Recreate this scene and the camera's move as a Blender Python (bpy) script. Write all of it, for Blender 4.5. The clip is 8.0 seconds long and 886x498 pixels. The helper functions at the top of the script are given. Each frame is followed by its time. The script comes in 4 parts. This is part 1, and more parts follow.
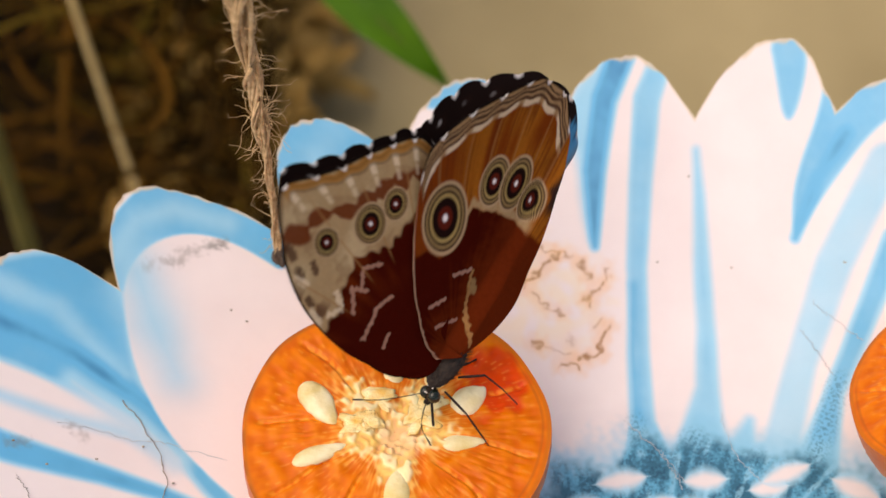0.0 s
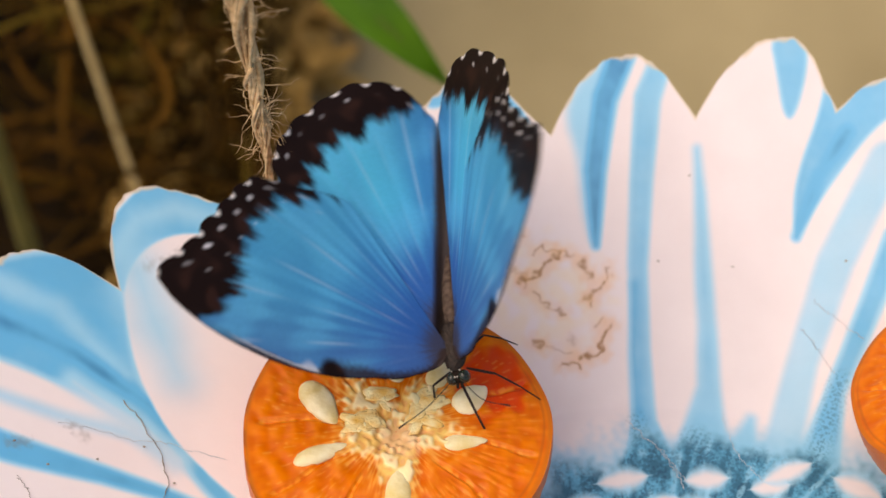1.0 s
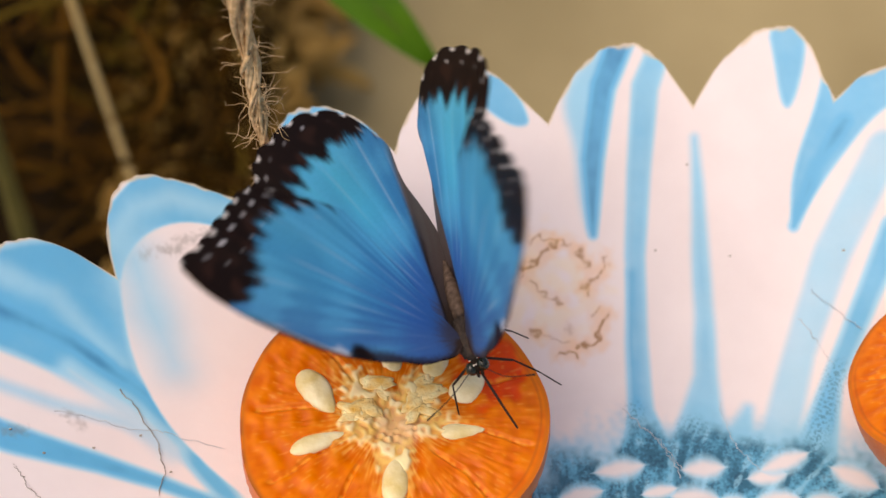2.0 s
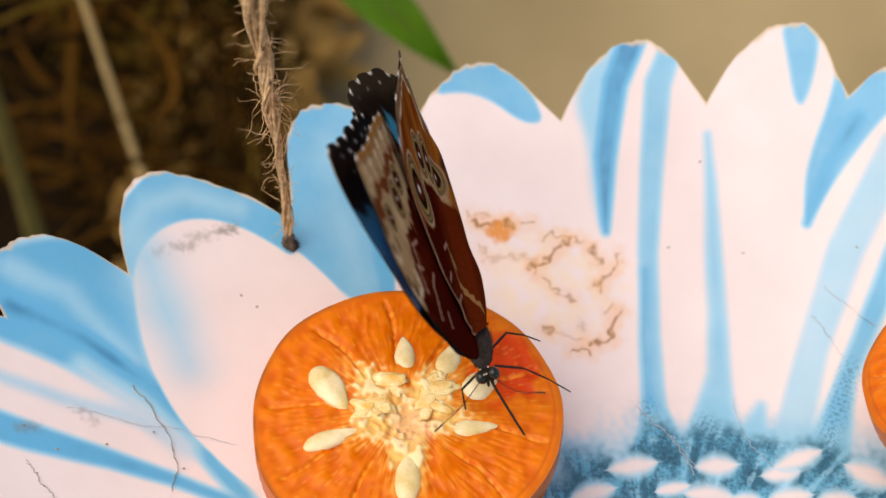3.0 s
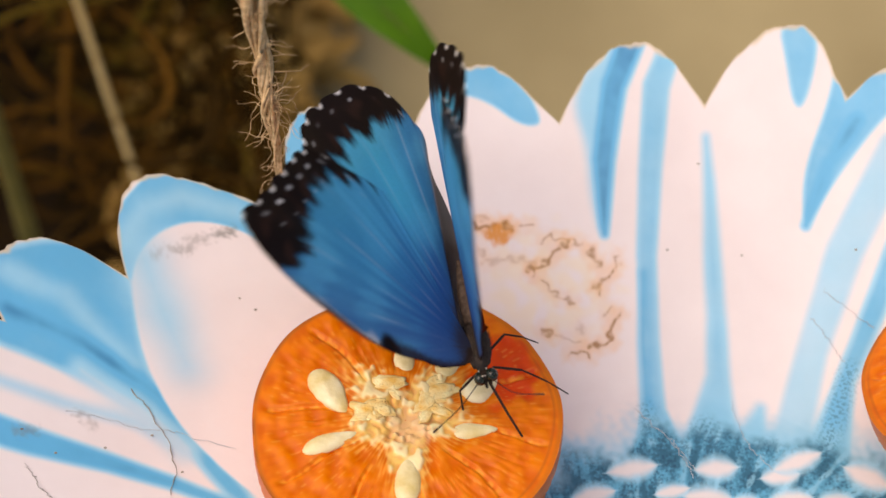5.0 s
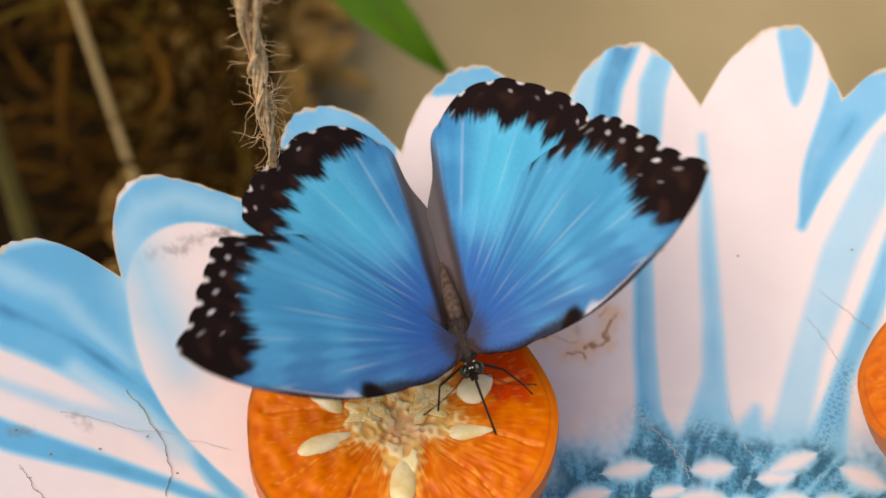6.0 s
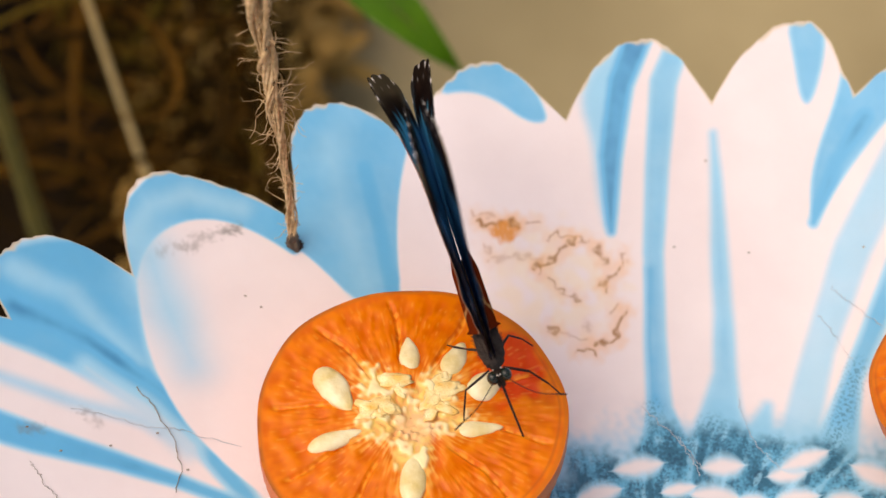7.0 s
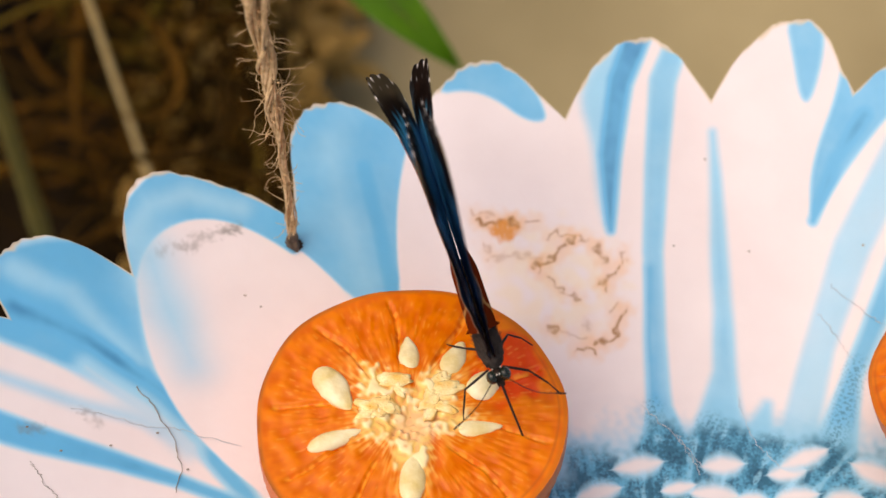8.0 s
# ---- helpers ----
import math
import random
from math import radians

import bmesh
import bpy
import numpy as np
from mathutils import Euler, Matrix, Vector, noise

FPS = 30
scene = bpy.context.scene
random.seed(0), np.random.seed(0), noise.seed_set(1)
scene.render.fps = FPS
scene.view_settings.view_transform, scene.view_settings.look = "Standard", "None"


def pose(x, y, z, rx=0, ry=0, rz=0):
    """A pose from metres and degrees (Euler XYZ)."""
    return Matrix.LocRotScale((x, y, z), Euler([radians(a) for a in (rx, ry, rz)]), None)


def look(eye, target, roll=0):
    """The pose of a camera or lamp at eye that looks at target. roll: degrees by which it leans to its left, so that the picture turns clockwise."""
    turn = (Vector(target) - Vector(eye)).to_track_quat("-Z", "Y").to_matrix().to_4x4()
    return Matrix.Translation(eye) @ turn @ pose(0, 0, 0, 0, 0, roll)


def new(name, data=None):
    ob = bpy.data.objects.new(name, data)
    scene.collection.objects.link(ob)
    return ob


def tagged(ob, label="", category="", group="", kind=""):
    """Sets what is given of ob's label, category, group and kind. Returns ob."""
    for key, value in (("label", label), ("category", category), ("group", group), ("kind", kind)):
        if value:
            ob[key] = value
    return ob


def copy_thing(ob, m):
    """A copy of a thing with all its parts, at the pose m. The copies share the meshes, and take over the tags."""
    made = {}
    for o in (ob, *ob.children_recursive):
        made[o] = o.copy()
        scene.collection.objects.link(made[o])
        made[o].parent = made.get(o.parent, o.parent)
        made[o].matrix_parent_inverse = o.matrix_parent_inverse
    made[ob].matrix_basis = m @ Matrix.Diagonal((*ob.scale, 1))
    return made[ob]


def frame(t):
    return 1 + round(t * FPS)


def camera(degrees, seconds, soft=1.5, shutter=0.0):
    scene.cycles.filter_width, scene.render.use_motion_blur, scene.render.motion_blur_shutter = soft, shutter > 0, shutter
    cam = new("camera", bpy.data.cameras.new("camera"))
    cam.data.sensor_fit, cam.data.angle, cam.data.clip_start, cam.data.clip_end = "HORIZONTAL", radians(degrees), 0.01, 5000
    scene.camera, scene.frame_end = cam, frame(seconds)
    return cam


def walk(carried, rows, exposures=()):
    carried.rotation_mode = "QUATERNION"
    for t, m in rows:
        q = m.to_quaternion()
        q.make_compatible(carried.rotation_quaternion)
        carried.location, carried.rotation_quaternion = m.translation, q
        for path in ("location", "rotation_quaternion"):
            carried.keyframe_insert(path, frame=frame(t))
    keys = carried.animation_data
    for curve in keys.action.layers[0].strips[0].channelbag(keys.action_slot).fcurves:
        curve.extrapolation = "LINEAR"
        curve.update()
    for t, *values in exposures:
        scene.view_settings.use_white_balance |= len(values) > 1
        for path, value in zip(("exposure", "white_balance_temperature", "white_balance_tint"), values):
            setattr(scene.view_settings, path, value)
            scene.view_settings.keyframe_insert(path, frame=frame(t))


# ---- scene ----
# ---- camera ----
cam = camera(30, 8.0, soft=1.5, shutter=0.5)
cam.data.dof.use_dof = True
cam.data.dof.focus_distance = 0.325
cam.data.dof.aperture_fstop = 14.0
PATH = [
    (0.0, pose(0.01225, -0.16025, 0.30769, 36.308, 0.032, -0.096)),
    (0.5, pose(0.01182, -0.16040, 0.30724, 36.281, -0.016, -0.168)),
    (1.0, pose(0.01213, -0.16010, 0.30752, 36.283, 0.095, -0.164)),
    (2.5, pose(0.01141, -0.16024, 0.30627, 35.867, -0.134, -0.213)),
    (3.0, pose(0.01088, -0.16063, 0.30597, 36.005, 0.162, -0.021)),
    (3.5, pose(0.00991, -0.16058, 0.30576, 35.968, 0.127, 0.002)),
    (4.0, pose(0.00970, -0.16080, 0.30560, 36.001, 0.125, 0.047)),
    (4.5, pose(0.00938, -0.16061, 0.30566, 36.094, -0.011, -0.115)),
    (6.0, pose(0.01030, -0.15971, 0.30528, 36.060, -0.030, -0.254)),
    (6.5, pose(0.01071, -0.15972, 0.30570, 36.077, 0.189, -0.083)),
    (7.0, pose(0.01092, -0.15934, 0.30523, 35.909, 0.335, 0.029)),
    (7.5, pose(0.01088, -0.15953, 0.30545, 35.899, 0.277, -0.101)),
    (8.0, pose(0.01167, -0.15910, 0.30565, 35.810, 0.494, -0.013)),
]
walk(cam, PATH, [(0.0, 0.0, 7280, 17), (8.0, 0.0, 7280, 17)])

# ---- world, sun, exposure ----
world = bpy.data.worlds.new("sky")
scene.world = world
world.use_nodes = True
wn = world.node_tree
sky = wn.nodes.new("ShaderNodeTexSky")
sky.sky_type = "NISHITA"
sky.sun_disc = False
sky.air_density, sky.dust_density = 1.0, 5.0
SUN_UP, SUN_TURN = radians(66), radians(-108)
sky.sun_elevation, sky.sun_rotation = SUN_UP, SUN_TURN
back = wn.nodes["Background"]
back.inputs["Strength"].default_value = 0.145
wn.links.new(sky.outputs["Color"], back.inputs["Color"])
sun_data = bpy.data.lights.new("sun", "SUN")
sun_data.energy, sun_data.angle, sun_data.color = 1.35, radians(75), (1.0, 0.93, 0.86)
sun = new("sun", sun_data)
sun_way = Vector((math.sin(SUN_TURN) * math.cos(SUN_UP), math.cos(SUN_TURN) * math.cos(SUN_UP), math.sin(SUN_UP)))
sun.matrix_world = look(sun_way * 3, (0, 0, 0))


# ---- helpers of this scene ----
def sheet_mesh(name, verts, faces, colors=None, layer="pigment", smooth=True):
    me = bpy.data.meshes.new(name)
    me.from_pydata([tuple(v) for v in verts], [], [tuple(f) for f in faces])
    if colors is not None:
        attr = me.color_attributes.new(layer, "FLOAT_COLOR", "POINT")
        rgba = np.ones((len(verts), 4), dtype=np.float32)
        rgba[:, :3] = colors
        attr.data.foreach_set("color", rgba.ravel())
    if smooth:
        me.polygons.foreach_set("use_smooth", [True] * len(me.polygons))
    me.update()
    return me


def part(name, data, material, parent, label=""):
    """Links a mesh or a bmesh as one mesh object under a thing or a part."""
    if isinstance(data, bmesh.types.BMesh):
        me = bpy.data.meshes.new(name)
        data.to_mesh(me)
        data.free()
        me.polygons.foreach_set("use_smooth", [True] * len(me.polygons))
        data = me
    if material is not None and not data.materials:
        data.materials.append(material)
    ob = new(name, data)
    ob.parent = parent
    if label:
        ob["label"] = label
    return ob


def grid_faces(nu, nv, wrap=False):
    i, j = np.meshgrid(np.arange(nu - 1), np.arange(nv if wrap else nv - 1), indexing="ij")
    i, j = i.ravel(), j.ravel()
    k = (j + 1) % nv
    return np.stack([i * nv + j, (i + 1) * nv + j, (i + 1) * nv + k, i * nv + k], 1)


def smooth(a, b, x):
    t = np.clip((x - a) / (b - a), 0, 1)
    return t * t * (3 - 2 * t)


def mix(c0, c1, f):
    return c0 + (np.asarray(c1, dtype=float) - c0) * np.asarray(f)[:, None]


def wobble(x, y, size, seed=0.0):
    """Smooth noise in -1..1 over plan coordinates, in features of that size."""
    k = 2 * math.pi / size
    rng = np.random.RandomState(int(seed * 10) + 5)
    out = np.zeros_like(x)
    for n in range(7):
        a, p, f = rng.uniform(0, 2 * math.pi), rng.uniform(0, 6.28), rng.uniform(0.6, 1.6)
        out += np.sin(k * f * (x * math.cos(a) + y * math.sin(a)) + p + 1.3 * np.sin(k * 0.6 * (y * math.cos(a) - x * math.sin(a)) + 2 * p))
    return out / 3.2


def tube(points, radii, sides=8, closed=True):
    """Vertices and faces of a round tube along points."""
    pts = [Vector(p) for p in points]
    verts, faces = [], []
    ref = Vector((0.31, 0.17, 0.93))
    for i, p in enumerate(pts):
        d = (pts[min(i + 1, len(pts) - 1)] - pts[max(i - 1, 0)]).normalized()
        u = d.cross(ref).normalized()
        v = d.cross(u)
        r = radii[i] if hasattr(radii, "__len__") else radii
        for k in range(sides):
            a = 2 * math.pi * k / sides
            verts.append(p + u * (r * math.cos(a)) + v * (r * math.sin(a)))
    for i in range(len(pts) - 1):
        for k in range(sides):
            m = (k + 1) % sides
            faces.append((i * sides + k, i * sides + m, (i + 1) * sides + m, (i + 1) * sides + k))
    if closed:
        faces.append(tuple(range(sides - 1, -1, -1)))
        faces.append(tuple(range((len(pts) - 1) * sides, len(pts) * sides)))
    return verts, faces


def join(pieces):
    verts, faces = [], []
    for v, f in pieces:
        n = len(verts)
        verts += list(v)
        faces += [tuple(i + n for i in q) for q in f]
    return verts, faces


def curve_points(points, n):
    """Catmull-Rom points through a few control points."""
    p = [Vector(q) for q in points]
    p = [2 * p[0] - p[1]] + p + [2 * p[-1] - p[-2]]
    out = []
    segs = len(p) - 3
    for i in range(n):
        s = i / (n - 1) * segs
        k = min(int(s), segs - 1)
        t = s - k
        a, b, c, d = p[k:k + 4]
        out.append(0.5 * ((2 * b) + (c - a) * t + (2 * a - 5 * b + 4 * c - d) * t * t + (3 * b - a - 3 * c + d) * t ** 3))
    return out


# ---- materials ----
def material(name):
    m = bpy.data.materials.new(name)
    m.use_nodes = True
    return m, m.node_tree.nodes, m.node_tree.links, m.node_tree.nodes["Principled BSDF"]


def noise_node(nodes, links, scale, detail=3.0, distortion=0.0, coord="Object"):
    tc = nodes.new("ShaderNodeTexCoord")
    n = nodes.new("ShaderNodeTexNoise")
    n.inputs["Scale"].default_value, n.inputs["Detail"].default_value, n.inputs["Distortion"].default_value = scale, detail, distortion
    links.new(tc.outputs[coord], n.inputs["Vector"])
    return n


def ramp_node(nodes, links, source, stops):
    r = nodes.new("ShaderNodeValToRGB")
    el = r.color_ramp.elements
    while len(el) < len(stops):
        el.new(0.5)
    for e, (pos, col) in zip(el, stops):
        e.position, e.color = pos, (*col, 1)
    links.new(source, r.inputs["Fac"])
    return r


def mix_node(nodes, links, fac, a, b, blend="MIX"):
    m = nodes.new("ShaderNodeMix")
    m.data_type, m.blend_type = "RGBA", blend
    for sock, val in ((m.inputs[0], fac), (m.inputs[6], a), (m.inputs[7], b)):
        if isinstance(val, bpy.types.NodeSocket):
            links.new(val, sock)
        else:
            sock.default_value = val if isinstance(val, (int, float)) else (*val, 1)
    return m.outputs[2]


def bump(nodes, links, bsdf, source, strength, distance):
    b = nodes.new("ShaderNodeBump")
    b.inputs["Strength"].default_value, b.inputs["Distance"].default_value = strength, distance
    links.new(source, b.inputs["Height"])
    links.new(b.outputs["Normal"], bsdf.inputs["Normal"])


def plain(name, dark, light, scale, rough=0.6, bump_size=0.0, detail=4.0, metallic=0.0):
    """Two tones mottled by noise, with fine relief."""
    m, nodes, links, bsdf = material(name)
    n = noise_node(nodes, links, scale, detail)
    links.new(ramp_node(nodes, links, n.outputs["Fac"], [(0.3, dark), (0.7, light)]).outputs["Color"], bsdf.inputs["Base Color"])
    bsdf.inputs["Roughness"].default_value, bsdf.inputs["Metallic"].default_value = rough, metallic
    if bump_size:
        bump(nodes, links, bsdf, noise_node(nodes, links, scale * 4, 4).outputs["Fac"], 0.6, bump_size)
    return m


def pigment_material(name, layer, rough, speck=0.12, scale=900.0, bump_size=0.0, metallic=0.0, coat=0.0):
    """Pigment stored on the mesh, broken up by fine grain."""
    m, nodes, links, bsdf = material(name)
    at = nodes.new("ShaderNodeAttribute")
    at.attribute_name = layer
    n = noise_node(nodes, links, scale, 4)
    tone = ramp_node(nodes, links, n.outputs["Fac"], [(0.25, (1 - speck,) * 3), (0.75, (1 + speck * 0.3,) * 3)])
    links.new(mix_node(nodes, links, 1.0, at.outputs["Color"], tone.outputs["Color"], "MULTIPLY"), bsdf.inputs["Base Color"])
    bsdf.inputs["Roughness"].default_value, bsdf.inputs["Metallic"].default_value = rough, metallic
    bsdf.inputs["Coat Weight"].default_value = coat
    if bump_size:
        bump(nodes, links, bsdf, n.outputs["Fac"], 0.5, bump_size)
    return m


def dish_paint():
    """Printed enamel with a little dirt."""
    m, nodes, links, bsdf = material("printed_enamel")
    at = nodes.new("ShaderNodeAttribute")
    at.attribute_name = "pigment"
    grime = noise_node(nodes, links, 60, 5)
    tone = ramp_node(nodes, links, grime.outputs["Fac"], [(0.3, (0.94, 0.93, 0.93)), (0.65, (1, 1, 1))])
    col = mix_node(nodes, links, 1.0, at.outputs["Color"], tone.outputs["Color"], "MULTIPLY")
    links.new(col, bsdf.inputs["Base Color"])
    bsdf.inputs["Roughness"].default_value = 0.42
    bsdf.inputs["Specular IOR Level"].default_value = 0.35
    bump(nodes, links, bsdf, noise_node(nodes, links, 400, 4).outputs["Fac"], 0.15, 0.0004)
    return m


ENAMEL = dish_paint()
RIM = plain("chipped_rim", (0.42, 0.33, 0.22), (0.75, 0.66, 0.5), 300, 0.7, 0.0003)
HOLE_DARK = plain("dark_hole_rim", (0.025, 0.018, 0.014), (0.11, 0.085, 0.065), 500, 0.9)
SMUDGE = plain("grey_smudge", (0.16, 0.14, 0.11), (0.42, 0.39, 0.33), 900, 0.85)
SCRATCH = plain("worn_scratch", (0.3, 0.36, 0.4), (0.62, 0.66, 0.68), 400, 0.7)
PEEL = plain("orange_peel", (0.6, 0.115, 0.004), (0.74, 0.17, 0.006), 220, 0.42, 0.0003)
FLESH = pigment_material("citrus_flesh", "pigment", 0.33, 0.07, 170, 0.00005)
FLESH.node_tree.nodes["Principled BSDF"].inputs["Specular IOR Level"].default_value = 0.2
FLESH.node_tree.nodes["Principled BSDF"].inputs["Subsurface Weight"].default_value = 0.12
FLESH.node_tree.nodes["Principled BSDF"].inputs["Subsurface Scale"].default_value = 0.002
SEED = plain("citrus_seed", (0.70, 0.55, 0.20), (0.92, 0.86, 0.58), 180, 0.28, 0.0003)
PITH = plain("citrus_pith", (0.88, 0.52, 0.10), (0.95, 0.85, 0.46), 420, 0.28, 0.0003)
JUTE = plain("jute_fibre", (0.44, 0.27, 0.115), (0.82, 0.60, 0.33), 700, 0.9, 0.0002)
JUTE_DARK = plain("dark_jute", (0.05, 0.035, 0.025), (0.2, 0.15, 0.1), 500, 0.9, 0.0002)
WING_TOP = pigment_material("wing_upper", "upper", 0.45, 0.07, 1500, 0.00005, metallic=0.3)
WING_UNDER = pigment_material("wing_under", "under", 0.75, 0.12, 1200, 0.00005)
for dull, shine in ((WING_UNDER, 0.0), (WING_TOP, 0.03)):
    dull.node_tree.nodes["Principled BSDF"].inputs["Specular IOR Level"].default_value = shine
BODY = plain("dark_body_hair", (0.006, 0.004, 0.003), (0.03, 0.019, 0.013), 1200, 0.8, 0.0003)
THORAX = plain("brown_thorax_hair", (0.01, 0.0065, 0.0045), (0.045, 0.029, 0.019), 1200, 0.8, 0.0003)
ABDOMEN = plain("grey_brown_abdomen", (0.05, 0.033, 0.024), (0.14, 0.1, 0.075), 900, 0.75, 0.0003)
for dull in (BODY, ABDOMEN):
    dull.node_tree.nodes["Principled BSDF"].inputs["Specular IOR Level"].default_value = 0.12
EYE = plain("compound_eye", (0.005, 0.008, 0.005), (0.018, 0.028, 0.016), 2500, 0.15)
CREAM = plain("cream_scale", (0.6, 0.52, 0.42), (0.8, 0.74, 0.64), 1500, 0.7)
LEG = plain("insect_leg", (0.007, 0.004, 0.003), (0.022, 0.011, 0.006), 1500, 0.85)
SAND = plain("tan_ground", (0.27, 0.215, 0.10), (0.38, 0.31, 0.155), 6, 0.9, 0.002, 6)
# brown soil lying in shadow; the shadow is put into its near-black colour
SOIL = plain("shaded_soil", (0.003, 0.002, 0.001), (0.014, 0.008, 0.003), 9, 0.95, 0.004)
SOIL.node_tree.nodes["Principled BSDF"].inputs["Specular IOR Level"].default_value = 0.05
STEM = plain("dry_cane", (0.58, 0.43, 0.18), (0.76, 0.60, 0.30), 60, 0.7, 0.0005)
STALK = plain("green_stalk", (0.07, 0.07, 0.012), (0.14, 0.12, 0.025), 40, 0.8, 0.0005)
LEAF = plain("green_leaf", (0.03, 0.10, 0.001), (0.075, 0.18, 0.002), 30, 0.6, 0.0004)
LEAF.node_tree.nodes["Principled BSDF"].inputs["Specular IOR Level"].default_value = 0.2


def litter_material():
    m, nodes, links, bsdf = material("dry_litter")
    geo = nodes.new("ShaderNodeNewGeometry")
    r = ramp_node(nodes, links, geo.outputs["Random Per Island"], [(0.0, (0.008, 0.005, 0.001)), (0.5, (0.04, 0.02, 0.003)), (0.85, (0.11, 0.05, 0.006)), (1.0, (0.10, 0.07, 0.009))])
    links.new(r.outputs["Color"], bsdf.inputs["Base Color"])
    bsdf.inputs["Roughness"].default_value = 0.95
    bsdf.inputs["Specular IOR Level"].default_value = 0.05
    return m


LITTER = litter_material()
DEAD_LEAF = plain("dead_leaf", (0.26, 0.14, 0.02), (0.62, 0.40, 0.11), 14, 0.9, 0.001)

# ---- ground and undergrowth ----
GROUND_Z = -0.55


def ground():
    n = 61
    s = np.linspace(-1, 1, n)
    ax = np.sign(s) * (np.abs(s) * 1.2 + 60 * np.abs(s) ** 6)
    x, y = [a.ravel() for a in np.meshgrid(ax, ax + 0.5, indexing="ij")]
    near = np.exp(-(x ** 2 + y ** 2) / 4)
    z = GROUND_Z + 0.006 * wobble(x, y, 0.35, 1) * near
    me = sheet_mesh("ground", np.stack([x, y, z], 1), grid_faces(n, n))
    me.materials.append(SAND)
    tagged(new("ground", me), "pale tan sandy ground, bare and flat", "ground", kind="structure")


def soil_bed():
    n, m = 70, 60
    u, v = [a.ravel() for a in np.meshgrid(np.linspace(0, 1, n), np.linspace(0, 1, m), indexing="ij")]
    x, y = -0.95 + 0.855 * u, 0.12 + 1.3 * v
    y = 0.77 + (y - 0.77) * (1 - 0.5 * (1 - u) ** 3 + 0.12 * (1 - u) * wobble(x, 0 * y, 0.2, 6))
    x = x + 0.08 * (1 - u) * wobble(y, 0 * x, 0.25, 5)
    edge = smooth(0, 0.1, u) * smooth(0, 0.07, 1 - u) * smooth(0, 0.1, v) * smooth(0, 0.1, 1 - v)
    z = GROUND_Z - 0.012 + edge * (0.05 + 0.02 * wobble(x, y, 0.16, 2)) + 0.004 * wobble(x, y, 0.04, 3) * edge
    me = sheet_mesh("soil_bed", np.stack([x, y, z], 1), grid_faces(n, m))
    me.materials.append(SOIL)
    tagged(new("soil_bed", me), "soil bed with its shade put into the colour, beside bare ground", "soil", kind="structure")


def undergrowth():
    rng = random.Random(7)
    pieces = []
    for i in range(900):
        x, y = rng.uniform(-0.6, -0.1), rng.uniform(0.37, 0.95)
        if x < -0.2 and rng.random() < 0.9:
            x = rng.uniform(-0.2, -0.1)
        z = GROUND_Z + 0.03 + rng.random() ** 1.4 * 0.3
        a, rise = rng.uniform(0, 6.28), rng.uniform(-0.5, 0.6)
        length, curl, half = rng.uniform(0.05, 0.16), rng.uniform(-4, 4), rng.uniform(0.0008, 0.0035)
        verts, faces = [], []
        p = Vector((x, y, z))
        for k in range(9):
            t = k / 8
            d = Vector((math.cos(a + curl * t), math.sin(a + curl * t), rise + 0.8 * math.sin(3 * t + i)))
            d.normalize()
            side = d.cross(Vector((0.2, 0.1, 1))).normalized() * (half * math.sin(math.pi * min(0.97, t + 0.06)) + 0.0004)
            up = side.cross(d).normalized() * half * 0.4
            verts += [p - side, p + up, p + side, p - up * 0.3]
            p = p + d * (length / 8)
            p.x = min(p.x, -0.088)
            p.z = max(p.z, GROUND_Z + 0.02)
        for k in range(8):
            for q in range(4):
                w = (q + 1) % 4
                faces.append((4 * k + q, 4 * k + w, 4 * k + 4 + w, 4 * k + 4 + q))
        pieces.append((verts, faces))
    v, f = join(pieces)
    me = sheet_mesh("dry_undergrowth", v, f)
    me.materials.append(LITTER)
    tagged(new("dry_undergrowth", me), "tangle of dry brown stems and curled leaves", "undergrowth", kind="stuff")


def leaf_litter():
    """Flat curled dead leaves lying over the edge of the soil."""
    rng = random.Random(19)
    pieces = []
    for i in range(1400):
        x, y = rng.gauss(-0.125, 0.045), rng.uniform(0.3, 1.15)
        if x > -0.035 - 0.05 * rng.random() or x < -0.17:
            continue
        z = GROUND_Z + 0.02 + 0.05 * rng.random()
        a, tip, roll = rng.uniform(0, 6.28), rng.gauss(0, 0.35), rng.gauss(0, 0.4)
        long, wide, curl = rng.uniform(0.02, 0.05), rng.uniform(0.006, 0.014), rng.uniform(0.0, 0.012)
        d = Vector((math.cos(a) * math.cos(tip), math.sin(a) * math.cos(tip), math.sin(tip)))
        side = Vector((-math.sin(a), math.cos(a), roll)).normalized()
        up = d.cross(side).normalized()
        verts, faces = [], []
        for k in range(7):
            t = k / 6
            w = wide * math.sin(math.pi * min(0.96, max(0.05, t))) ** 0.7
            for q in (-1, 0, 1):
                verts.append(Vector((x, y, z)) + d * (long * t) + side * (w * q) + up * (curl * (q * q - 0.5) + curl * math.sin(3 * t)))
        for k in range(6):
            for q in range(2):
                faces.append((3 * k + q, 3 * k + q + 1, 3 * k + q + 4, 3 * k + q + 3))
        pieces.append((verts, faces))
    v, f = join(pieces)
    me = sheet_mesh("leaf_litter", v, f)
    me.materials.append(DEAD_LEAF)
    ob = tagged(new("leaf_litter", me), "scattered brown dead leaves along the soil edge", "leaf litter", kind="stuff")
    sol = ob.modifiers.new("thickness", "SOLIDIFY")
    sol.thickness = 0.0005


